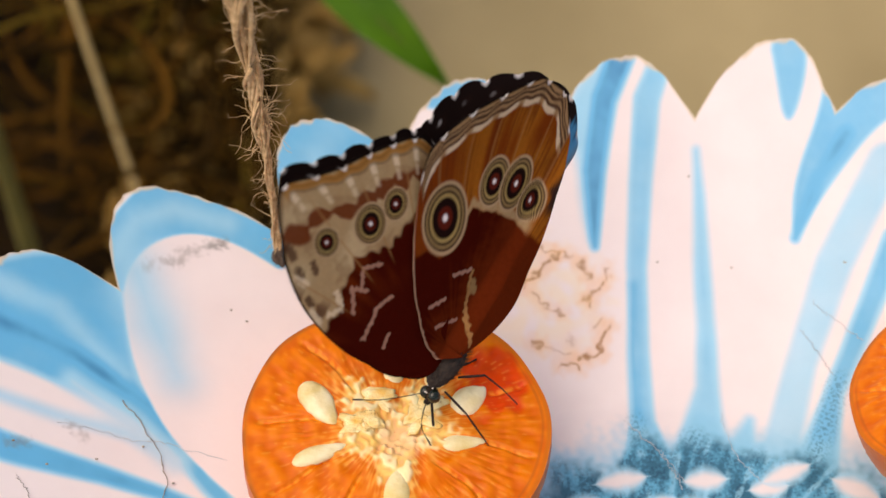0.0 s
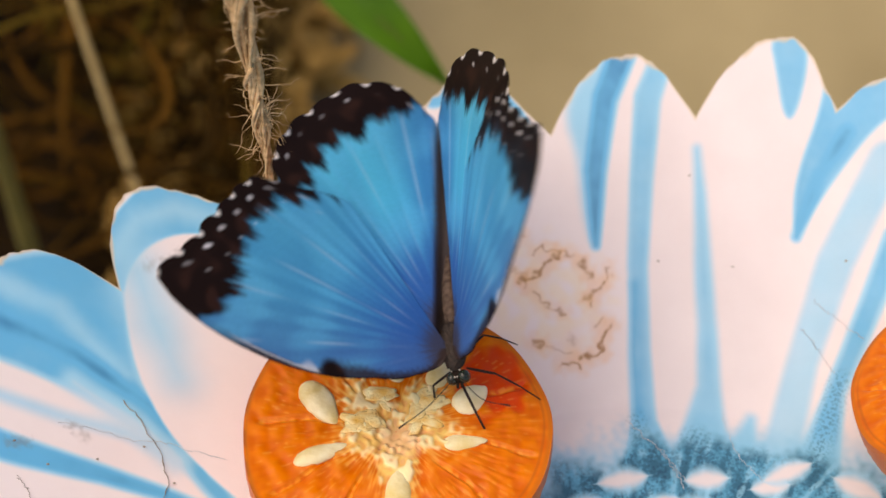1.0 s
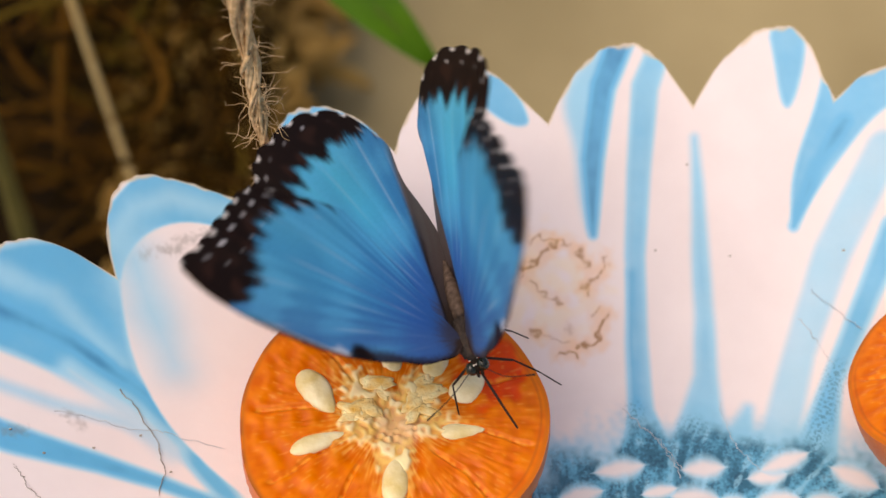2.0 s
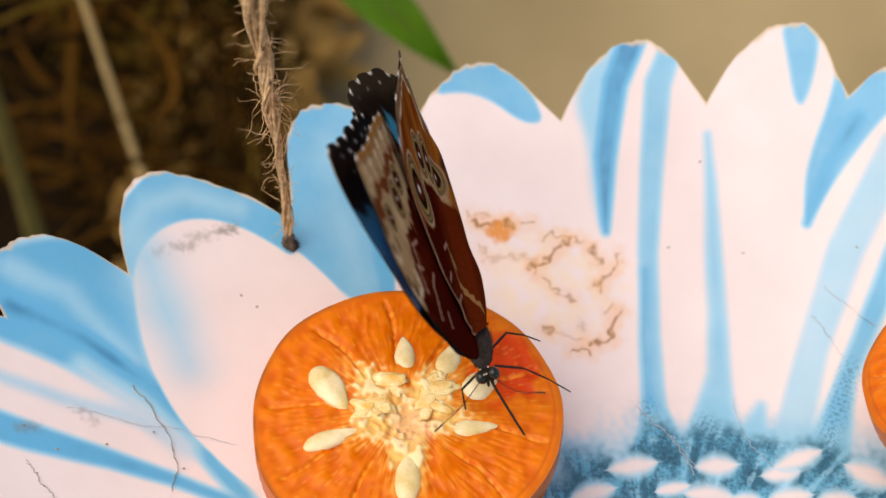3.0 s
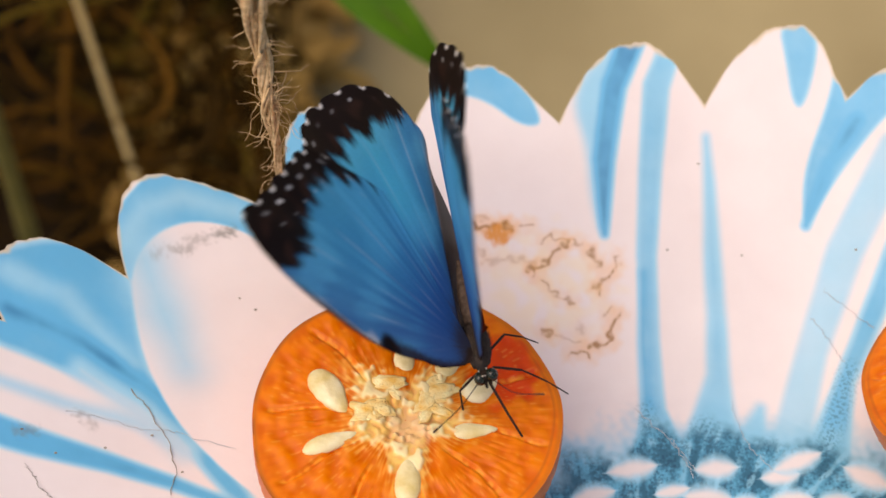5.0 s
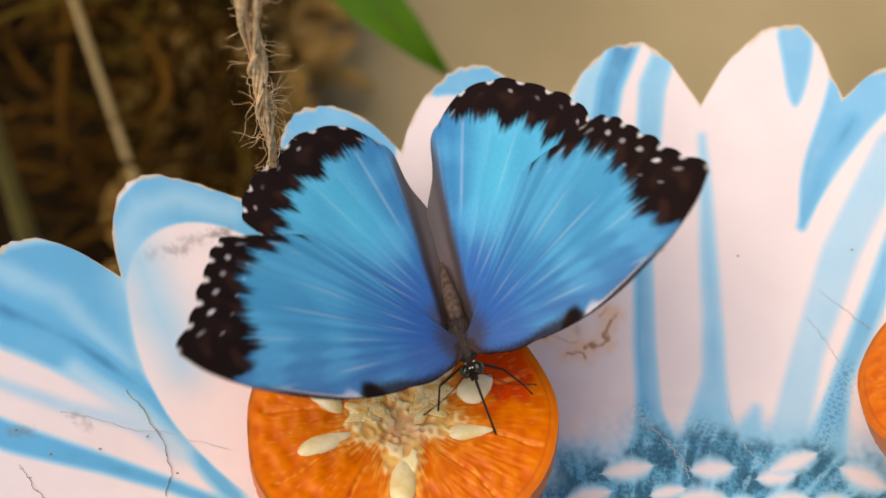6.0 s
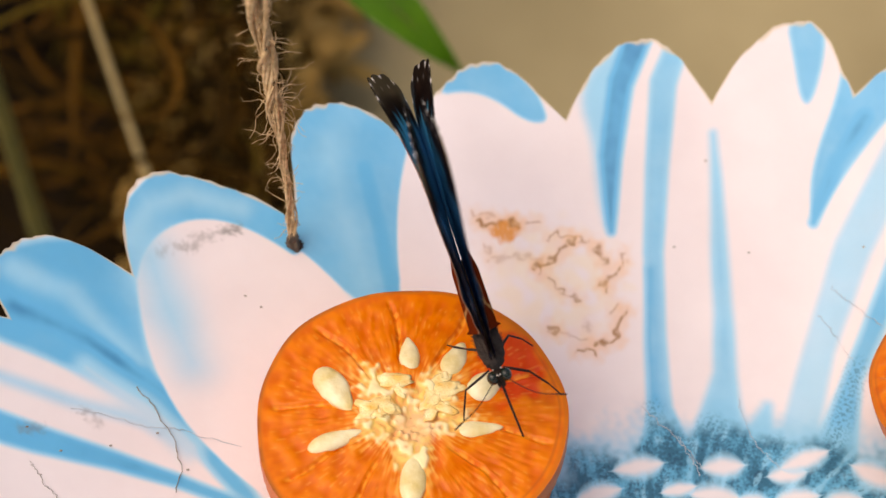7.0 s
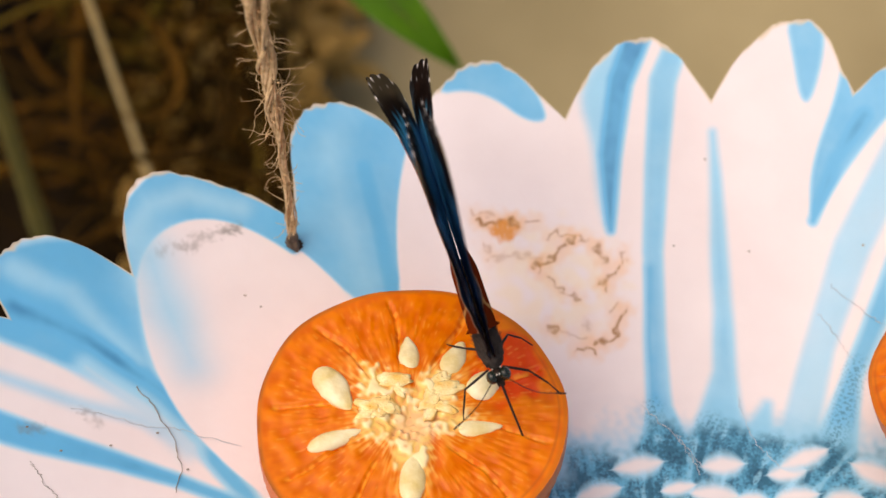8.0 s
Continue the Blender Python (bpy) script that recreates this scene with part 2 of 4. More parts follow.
def cane(name, mat, foot, top, radius, label, category, knots):
    root = tagged(new(name), label, category)
    root.location = foot
    pts = []
    for i in range(26):
        t = i / 25
        p = Vector(top) * t - Vector(foot) * t
        pts.append(p + Vector((0.004 * math.sin(5 * t + radius * 900), 0.003 * math.sin(4 * t), 0)))
    rad = [radius * (1.05 - 0.25 * i / 25) * (1.18 if i in knots else 1.0) for i in range(26)]
    v, f = tube(pts, rad, 12)
    part("stem", sheet_mesh("stem", v, f), mat, root)
    return root


def leaf_plant():
    """A hanging green leaf on its arching stalk."""
    root = tagged(new("leafy_plant"), "arching plant with a long glossy green leaf", "plant")
    root.location = (-0.11, 0.62, GROUND_Z)
    base, tip = Vector((-0.040, 0.297, -0.125)), Vector((0.0150, 0.2565, -0.1575))
    o = Vector(root.location)
    stalk = curve_points([Vector((0, 0, 0)), Vector((-0.02, -0.1, 0.3)), Vector((0.0, -0.25, 0.45)), base - o], 24)
    v, f = tube(stalk, [0.004 * (1 - 0.6 * i / 23) for i in range(24)], 8)
    part("stalk", sheet_mesh("stalk", v, f), STALK, root)
    n, m = 40, 13
    axis = tip - base
    side = axis.cross(Vector((0.0, -0.55, 0.83))).normalized()
    up = side.cross(axis).normalized()
    verts = []
    for i in range(n):
        t = i / (n - 1)
        w = 0.0108 * math.sin(math.pi * t ** 0.75) ** 0.8 * (1 - 0.25 * t) + 0.0003
        for j in range(m):
            s = 2 * j / (m - 1) - 1
            verts.append(base - o + axis * t + side * (w * s) + up * (0.004 * abs(s) + 0.006 * math.sin(math.pi * t) + 0.0006 * math.sin(18 * t + 3 * abs(s))))
    blade = part("leaf_blade", sheet_mesh("leaf_blade", verts, grid_faces(n, m)), LEAF, root)
    sol = blade.modifiers.new("thickness", "SOLIDIFY")
    sol.thickness = 0.0004
    rib = [base - o + axis * (i / 20) + up * (0.0063 * math.sin(math.pi * i / 20)) for i in range(21)]
    v, f = tube(rib, [0.0007 * (1.1 - i / 20) for i in range(21)], 6)
    part("midrib", sheet_mesh("midrib", v, f), STALK, blade)


ground()
soil_bed()
undergrowth()
leaf_litter()
cane("dry_cane", STEM, (-0.130, 0.342, GROUND_Z), (-0.151, 0.335, 0.12), 0.0018, "straight dry tan cane standing in dark undergrowth", "cane", ())
cane("green_stalk", STALK, (-0.172, 0.285, GROUND_Z), (-0.177, 0.282, 0.1), 0.0042, "upright yellowish green plant stalk", "stalk", (10, 19))
leaf_plant()

# ---- the flower dish ----
DISH = Vector((0.0534, -0.052))
FLAT_R, RIM_R = 0.075, 0.15


def dish_z(r):
    return 0.03 * (np.maximum(0, r - FLAT_R) / (RIM_R - FLAT_R)) ** 1.3


WHITE = np.array((0.80, 0.735, 0.725))
PALE = np.array((0.30, 0.62, 0.80))
BLUE = np.array((0.10, 0.44, 0.72))
DEEP = np.array((0.04, 0.24, 0.46))
PRINT_OUTER_LEFT = [
    ("area", 0.95, 1.6, [(-87.5, 30.9), (-79.8, 36.5), (-70.7, 41.4), (-63.2, 42.4), (-53.5, 37.6), (-52.2, 24.4), (-47.1, 12.0), (-25.1, -5.5), (-31.2, -6.3), (-45.7, 8.1), (-56.9, 12.9), (-67.7, 16.3), (-75.1, 17.7), (-86.4, 19.6)]),
    ("streak", 0.6, 1.5, [(-77.5, 33.0, 1.9), (-66.7, 30.5, 1.9), (-53.0, 19.5, 1.0)]),
    ("streak", 1.2, 1.2, [(-76.8, 25.6, 0.8), (-62.9, 22.0, 1.0), (-47.2, 13.7, 1.4), (-36.7, 3.9, 0.9)]),
    ("streak", 0.35, 1.2, [(-80.6, 11.4, 0.9), (-65.0, 9.0, 1.1), (-51.2, 8.0, 1.0), (-44.5, 5.5, 0.8)]),
    ("streak", 0.3, 2, [(-62.5, 16.3, 1.2), (-51.3, 10.5, 1.9), (-42.2, 4.1, 2.1)]),
    ("streak", 1.05, 0.8, [(-82.6, 1.8, 2.9), (-70.4, 0.1, 2.4), (-55.8, -1.3, 1.5), (-43.9, -3.1, 1.0), (-30.6, -6.2, 0.8)]),
]
PRINT_LEFT = [
    ("area", 0.85, 0.5, [(-57.8, 36.0), (-58.6, 48.8), (-55.0, 55.4), (-48.5, 62.8), (-36.8, 62.8), (-21.2, 57.8), (-18.7, 48.1), (-36.2, 42.8), (-47.4, 38.3)]),
    ("streak", 0.55, 1.5, [(-56.1, 44.6, 1.0), (-52.6, 51.9, 1.2), (-44.8, 55.9, 1.4), (-34.2, 55.0, 1.5)]),
    ("area", 0, 0.5, [(-54.5, 36.8), (-53.2, 42.9), (-49.0, 48.3), (-42.3, 51.6), (-34.1, 51.8), (-24.6, 48.4), (-15.0, 42.7), (-7.7, 38.0), (2.1, 20.8), (-11.7, 0.2), (-24.7, -4.7), (-34.3, 1.0), (-44.5, 9.8), (-50.4, 20.1), (-53.1, 28.9)]),
    ("streak", 0.42, 6, [(-51.8, 41.5, 2.5), (-48.2, 32.2, 3.1), (-42.6, 21.6, 1.2)]),
]
PRINT_MID_LEFT = [
    ("area", 0.8, 0.5, [(-28.6, 64.3), (-28.2, 76.1), (-14.3, 84.2), (-5.0, 81.9), (2.1, 76.3), (-0.6, 64.7), (-1.1, 52.8), (0.2, 40.4), (-7.7, 38.0), (-19.2, 47.4), (-24.1, 49.7), (-25.2, 56.6)]),
    ("streak", 0.62, 3.0, [(-16.1, 72.3, 1.0), (-12.3, 57.6, 1.6), (-7.5, 43.5, 1.8)]),
    ("streak", 1.0, 0.8, [(-8.0, 67.4, 0.9), (-4.2, 53.6, 0.9), (-1.7, 42.0, 1.0)]),
]
PRINT_MIDDLE = [
    ("area", 0.8, 0.7, [(7.5, 84.5), (11.4, 90.8), (18.4, 93.7), (27.3, 91.7), (31.7, 83.9), (32.5, 80.6), (27.8, 80.4), (20.9, 84.7), (14.5, 86.0)]),
]
PRINT_RIGHT_ONE = [
    ("area", 0.5, 2.6, [(39.4, 85.9), (44.0, 94.3), (51.8, 98.7), (55.0, 97.9), (49.5, 83.2), (46.2, 56.4), (43.4, 65.3), (42.6, 77.2)]),
    ("streak", 1.2, 0.9, [(53.1, 98.2, 2.5), (49.0, 89.1, 2.2), (46.4, 73.7, 1.9), (46.2, 58.2, 0.4)]),
    ("streak", 0.65, 0.9, [(62.0, 96.6, 2.1), (58.7, 89.0, 2.6), (56.8, 71.3, 2.2), (55.4, 53.5, 1.8), (55.9, 35.3, 1.2), (55.6, 19.9, 1.9), (55.5, 9.0, 5.0)]),
    ("streak", 0.6, 1.3, [(69.5, 78.2, 0.2), (69.9, 68.7, 0.6), (69.9, 55.6, 1.2), (70.1, 39.9, 1.5), (69.7, 27.7, 1.9), (66.9, 10.3, 5.6)]),
    ("streak", 0.95, 1.2, [(54.6, 49.9, 0.2), (53.9, 35.3, 0.3), (54.2, 19.9, 0.8), (53.9, 13.0, 1.0)]),
]
PRINT_RIGHT_TWO = [
    ("area", 0.75, 1.0, [(86.5, 100.7), (94.3, 100.7), (94.9, 94.2), (91.5, 83.3), (89.0, 83.5), (87.8, 93.6)]),
    ("area", 0.8, 0.9, [(99.7, 94.9), (101.7, 85.3), (109.2, 93.8), (115.5, 94.2), (114.8, 82.5), (108.4, 79.6), (99.6, 70.1), (94.4, 63.5), (90.2, 57.7), (90.2, 66.3), (92.5, 74.4), (96.7, 83.4)]),
    ("streak", 1.1, 0.9, [(102.6, 79.3, 1.1), (96.0, 70.5, 1.0), (90.5, 58.5, 0.5)]),
    ("streak", 0.38, 1.0, [(110.6, 72.4, 3.8), (98.5, 52.4, 3.9), (89.9, 31.6, 3.2), (84.5, 14.3, 3.8), (82.8, 8.9, 6.9)]),
    ("streak", 0.85, 1.0, [(111.8, 55.7, 2.5), (102.8, 37.6, 1.9), (96.4, 25.0, 1.6), (91.1, 8.9, 3.8)]),
    ("streak", 0.5, 1.5, [(74.7, 10.3, 3.8), (78.1, 19.8, 0.6)]),
]
PRINTS = PRINT_OUTER_LEFT + PRINT_LEFT + PRINT_MID_LEFT + PRINT_MIDDLE + PRINT_RIGHT_ONE + PRINT_RIGHT_TWO


def outline_distance(x, y, poly):
    """Signed distance to a closed outline, negative inside."""
    best, inside = np.full(x.shape, 1e9), np.zeros(x.shape, dtype=bool)
    for (ax, ay), (bx, by) in zip(poly, poly[1:] + poly[:1]):
        dx, dy = bx - ax, by - ay
        t = np.clip(((x - ax) * dx + (y - ay) * dy) / (dx * dx + dy * dy + 1e-9), 0, 1)
        best = np.minimum(best, np.hypot(x - ax - t * dx, y - ay - t * dy))
        cross = ((ay > y) != (by > y)) & (x < (bx - ax) * (y - ay) / (by - ay + 1e-12) + ax)
        inside ^= cross
    return np.where(inside, -best, best)


def streak_cover(x, y, line, soft):
    cover = np.zeros(x.shape)
    for (ax, ay, aw), (bx, by, bw) in zip(line, line[1:]):
        dx, dy = bx - ax, by - ay
        t = np.clip(((x - ax) * dx + (y - ay) * dy) / (dx * dx + dy * dy + 1e-9), 0, 1)
        d = np.hypot(x - ax - t * dx, y - ay - t * dy) - (aw + t * (bw - aw))
        cover = np.maximum(cover, 1 - smooth(-soft * 0.6, soft, d))
    return cover


def soft_outline(points):
    """Rounds an outline by one corner-cutting pass."""
    for _ in range(2):
        out = []
        for p, q in zip(points, points[1:] + points[:1]):
            out.append((p[0] * 0.75 + q[0] * 0.25, p[1] * 0.75 + q[1] * 0.25))
            out.append((p[0] * 0.25 + q[0] * 0.75, p[1] * 0.25 + q[1] * 0.75))
        points = out
    return points


def shade_color(base, shade):
    f = np.clip(shade, 0, 1.3)
    c = mix(base, PALE, smooth(0, 0.5, f))
    c = mix(c, BLUE, smooth(0.4, 1.0, f))
    return mix(c, DEEP, smooth(1.0, 1.35, f))


FLORETS = ((49.7, 5.6, 5.2, 2.0, 10), (67.3, 5.6, 4.4, 2.1, 4), (80.4, 3.8, 4.0, 1.9, 8), (84.4, 7.2, 5.4, 1.9, 22), (98.6, 3.4, 5.0, 2.6, -28), (41.2, -0.6, 4.6, 1.9, 14), (64.9, -1.2, 5.0, 2.2, -6), (57.6, 0.3, 3.6, 1.4, 12), (81.7, -1.8, 4.6, 2.0, 8), (73.0, -2.6, 3.4, 1.6, -10), (91.0, -2.6, 4.2, 2.0, 8))


STIPPLE = ((((53.8, 20.0), (53.9, 13.0), (54.8, 9.0)), 0.5), (((66.0, 14.5), (67.8, 11.0), (70.5, 8.0)), 2.2), (((97.5, 27.0), (94.6, 19.5), (91.0, 11.0)), 1.0), (((75.0, 9.5), (79.0, 10.0)), 1.5))
SMUDGES = ((0.5, 0.5, ((-43.7, 47.0), (-39.7, 48.2))), (0.8, 0.55, ((-37.6, 49.2), (-34.4, 50.8))), (0.55, 0.5, ((-45.5, 44.9), (-43.0, 45.4))), (0.35, 0.4, ((-50.0, 42.6), (-47.0, 44.7))), (0.5, 0.6, ((-72.9, 1.6), (-70.0, 2.2))), (0.45, 0.5, ((-62.0, 7.4), (-59.5, 5.6))))


# dried juice: strength, half width and course of each crusted line, millimetres
STAIN_TOP = (
    (0.4, 0.3, ((15.5, 60.3), (20.2, 60.3))), (1.0, 0.42, ((17.2, 58.6), (19.7, 58.4), (22.3, 58.8), (25.3, 59.2))),
    (0.9, 0.3, ((24.0, 59.5), (25.1, 58.0))), (0.6, 0.26, ((27.5, 59.1), (30.1, 59.6))),
    (0.6, 0.26, ((32.2, 56.3), (34.3, 57.2), (37.8, 56.9), (40.8, 56.0))), (0.85, 0.38, ((37.8, 56.1), (35.6, 54.2), (33.0, 51.6), (29.9, 50.0))),
    (0.3, 0.5, ((19.7, 50.9), (24.0, 52.0), (28.3, 52.2), (30.4, 51.5))), (0.35, 0.4, ((18.4, 54.0), (19.3, 52.5))), (0.6, 0.3, ((29.5, 50.6), (29.9, 49.0))))
STAIN_SIDE = (
    (0.8, 0.5, ((42.9, 54.8), (43.7, 53.0), (44.9, 51.6))), (0.55, 0.28, ((48.9, 53.7), (48.8, 50.8))),
    (0.75, 0.36, ((44.0, 47.0), (47.0, 49.1), (47.7, 50.0))), (0.6, 0.3, ((44.8, 46.6), (45.2, 45.4))),
    (0.6, 0.3, ((32.0, 47.9), (34.5, 45.3), (38.8, 43.6))), (0.5, 0.3, ((45.9, 41.3), (47.2, 42.1))))
STAIN_LOW = (
    (0.9, 0.36, ((48.9, 41.3), (46.7, 37.5), (47.0, 35.0), (42.3, 34.3))), (0.75, 0.34, ((38.0, 32.5), (40.6, 33.0), (42.2, 32.0))),
    (0.7, 0.5, ((32.2, 37.1), (33.5, 36.8))), (0.35, 0.24, ((34.8, 36.4), (40.2, 34.9))), (0.3, 0.7, ((40.3, 38.2), (40.7, 37.4))))


def stain(col, X, Y):
    """Dried juice on one petal: a thin film, soft orange halos and crusted brown lines."""
    wx, wy = X + 0.5 * wobble(X, Y, 3.2, 31), Y + 0.5 * wobble(X, Y, 3.2, 32)
    d = np.hypot((wx - 33.5) / 17.5, (wy - 46.5) / 14.5) + 0.12 * wobble(X, Y, 6, 33)
    col = mix(col, (0.83, 0.72, 0.56), 0.72 * (1 - smooth(0.5, 1.1, d)) * smooth(-1.2, 0.6, wobble(X, Y, 7, 34)))
    broken = 0.35 + 0.65 * smooth(-1.3, 0.1, wobble(X, Y, 2.2, 35) + 0.35 * wobble(X, Y, 0.9, 36))
    for power, half, line in STAIN_TOP + STAIN_SIDE + STAIN_LOW:
        halo = streak_cover(wx, wy, tuple((px, py, half + 0.5) for px, py in line), 2.4)
        col = mix(col, (0.82, 0.44, 0.16), 0.62 * power * halo)
        col = mix(col, (0.31, 0.135, 0.035), 0.95 * power * streak_cover(wx, wy, tuple((px, py, half * 0.85) for px, py in line), half * 1.3) * broken)
    hot = (1 - smooth(0.4, 1.0, np.hypot((wx - 22.5) / 4.2, (wy - 57.0) / 3.0)))
    col = mix(col, (0.72, 0.28, 0.04), 0.95 * hot * smooth(-2.4, -0.2, wobble(X, Y, 1.4, 37)))
    return col


def print_color(x, y, detailed):
    """The printed flower: x, y in metres on plan."""
    X, Y = x * 1000, y * 1000
    shade = np.zeros(x.shape)
    dx, dy = X - DISH.x * 1000, Y - DISH.y * 1000
    r, ang = np.hypot(dx, dy), np.degrees(np.arctan2(dy, dx))
    grain = wobble(X, Y, 4.0, 1)
    if detailed:
        for kind, value, soft, pts in PRINTS:
            if kind == "area":
                cover = 1 - smooth(-soft, soft, outline_distance(X, Y, soft_outline(pts)))
            else:
                cover = streak_cover(X, Y, pts, soft * 1.9)
            shade = shade + (value - shade) * cover
    else:
        s = (ang / 13.4) % 1.0
        shade = 0.75 * smooth(0.16, 0.06, np.abs(s - 0.33)) + 0.9 * smooth(0.1, 0.02, np.minimum(s, 1 - s)) + 0.4 * smooth(0.08, 0.03, np.abs(s - 0.7))
    shade = shade * (1 + 0.05 * wobble(X, Y, 14, 2)) + 0.015 * smooth(0.2, 0.9, shade) * grain
    col = shade_color(np.tile(WHITE, (len(x), 1)), shade)
    if detailed and abs(float(np.mean(X)) - 38) < 30:
        col = stain(col, X, Y)
    # feathered blue centre with white florets
    feather = r - 7.0 * np.clip(shade, 0, 1) * smooth(80, 64, r) - np.interp(ang, [50, 58, 65, 82, 94, 110], [12, 10, 5, 2, 0, -2]) + 1.0 * np.sin(ang * 0.47) + 2.0 * wobble(X, Y, 12, 3) + 0.7 * wobble(X, Y, 3.0, 4)
    col = mix(col, (0.22, 0.55, 0.74), 0.85 * (1 - smooth(62, 73, feather)))
    core = 1 - smooth(58, 66, feather)
    comb = wobble(ang * 1.1 + 0.12 * r, r * 0.12, 3.4, 5)
    speck = smooth(-0.8, 0.9, 0.22 * wobble(X, Y, 1.0, 5) + 0.3 * wobble(X, Y, 2.1, 7) + 0.6 * wobble(X, Y, 9, 6) + 0.4 * comb)
    centre = mix(np.tile(np.array((0.022, 0.13, 0.21)), (len(x), 1)), (0.10, 0.40, 0.60), speck)
    centre = mix(centre, (0.30, 0.62, 0.78), 0.5 * smooth(0.3, 1.1, comb + 0.5 * wobble(X, Y, 5, 8)))
    centre = mix(centre, (0.012, 0.06, 0.11), 0.55 * smooth(0.35, 1.0, wobble(X, Y, 1.1, 44) + 0.6 * wobble(X, Y, 8, 45)))
    col = col + (centre - col) * core[:, None]
    if detailed:
        # dark stippling gathered along the feet of the stripes
        for line, half in STIPPLE:
            dots = streak_cover(X, Y, tuple((px, py, half) for px, py in line), 3.0) * smooth(0.0, 0.7, wobble(X, Y, 1.0, 46) + 0.4 * wobble(X, Y, 2.0, 47))
            col = mix(col, (0.03, 0.15, 0.24), 0.75 * dots)
        if np.min(X) < -30:
            # grey rubbed smudges
            for power, half, line in SMUDGES:
                rub = streak_cover(X + 0.5 * wobble(X, Y, 2.0, 48), Y + 0.4 * wobble(X, Y, 1.6, 49), tuple((px, py, half) for px, py in line), 1.3)
                col = mix(col, (0.20, 0.19, 0.17), power * rub * smooth(-1.6, 0.4, wobble(X, Y, 3.0, 50)))
    for fx, fy, long, wide, turn in FLORETS if detailed else ():
        ca, sa = math.cos(radians(turn)), math.sin(radians(turn))
        u, v = (X - fx) * ca + (Y - fy) * sa, (Y - fy) * ca - (X - fx) * sa
        d = np.abs(v) / (wide * np.maximum(0.08, 1.2 - np.minimum(1.3, np.abs(u / long)) ** 1.6)) + 2.5 * smooth(0.85, 1.5, np.abs(u / long)) + 0.14 * grain
        d = 0.45 * d + 0.55 * np.hypot(u / long, v / wide)
        col = mix(col, (0.36, 0.68, 0.84), (1 - smooth(0.9, 1.9, d)) * 0.7)
        col = mix(col, WHITE, (1 - smooth(0.3, 1.25, d)) * 0.95)
    for ring, count, turn, long, wide in ((48, 18, 9.0, 4.4, 2.1), (42, 16, 3.0, 4.2, 2.2), (33, 12, 7.0, 4.0, 2.2), (23, 8, 4.0, 4.0, 2.2), (12, 5, 0.0, 3.4, 2.0)):
        step = 360.0 / count
        k = np.round((ang - turn) / step)
        off = np.radians(ang - turn - k * step) * r + 0.5 * np.sin(k * 5.1)
        rr = r - ring - 1.5 * np.sin(k * 2.7) - 0.5 * grain
        tilt = 0.9 * np.sin(k * 3.3)
        u, v = off * np.cos(tilt) + rr * np.sin(tilt), rr * np.cos(tilt) - off * np.sin(tilt)
        d = np.hypot(u / long, v / wide)
        col = mix(col, WHITE, (1 - smooth(0.65, 1.1, d)) * 0.95)
    return col


# lobes of the dish: notch angle, then edge radii in millimetres in eight even steps up to the next notch
LOBES = [(57.3, (142.5, 147.5, 152.0, 155.5, 156.8, 156.2, 153.6, 150.4, 144.2)),
         (70.8, (144.2, 148.4, 153.6, 156.5, 156.2, 154.6, 150.6, 145.4, 137.9)),
         (83.3, (137.9, 142.6, 147.2, 149.9, 149.9, 148.4, 145.2, 140.2, 134.3)),
         (97.2, (134.3, 139.4, 144.9, 147.9, 148.4, 146.8, 144.2, 140.4, 135.0)),
         (112.3, (135.0, 142.2, 146.4, 148.6, 149.5, 148.6, 144.8, 137.0, 130.8)),
         (125.6, (130.8, 138.4, 143.5, 148.6, 152.4, 153.6, 151.6, 147.4, 140.7)),
         (140.6, (140.7, 150.0, 155.2, 157.8, 159.0, 159.4, 158.6, 156.4, 151.0))]
SEEN_END = 150.2


def lobe_edge(radii, u):
    """Edge radius in metres along a lobe, rounded between its nine steps."""
    c = (np.interp(u, (0, 1), (0, 8))).astype(float)
    k = np.clip(c.astype(int), 0, 7)
    t = c - k
    p = np.array([2 * radii[0] - radii[1], *radii, 2 * radii[8] - radii[7]])
    q0, q1, q2, q3 = p[k], p[k + 1], p[k + 2], p[k + 3]
    return 0.0005 * (2 * q1 + (q2 - q0) * t + (2 * q0 - 5 * q1 + 4 * q2 - q3) * t * t + (3 * q1 - q0 - 3 * q2 + q3) * t ** 3)


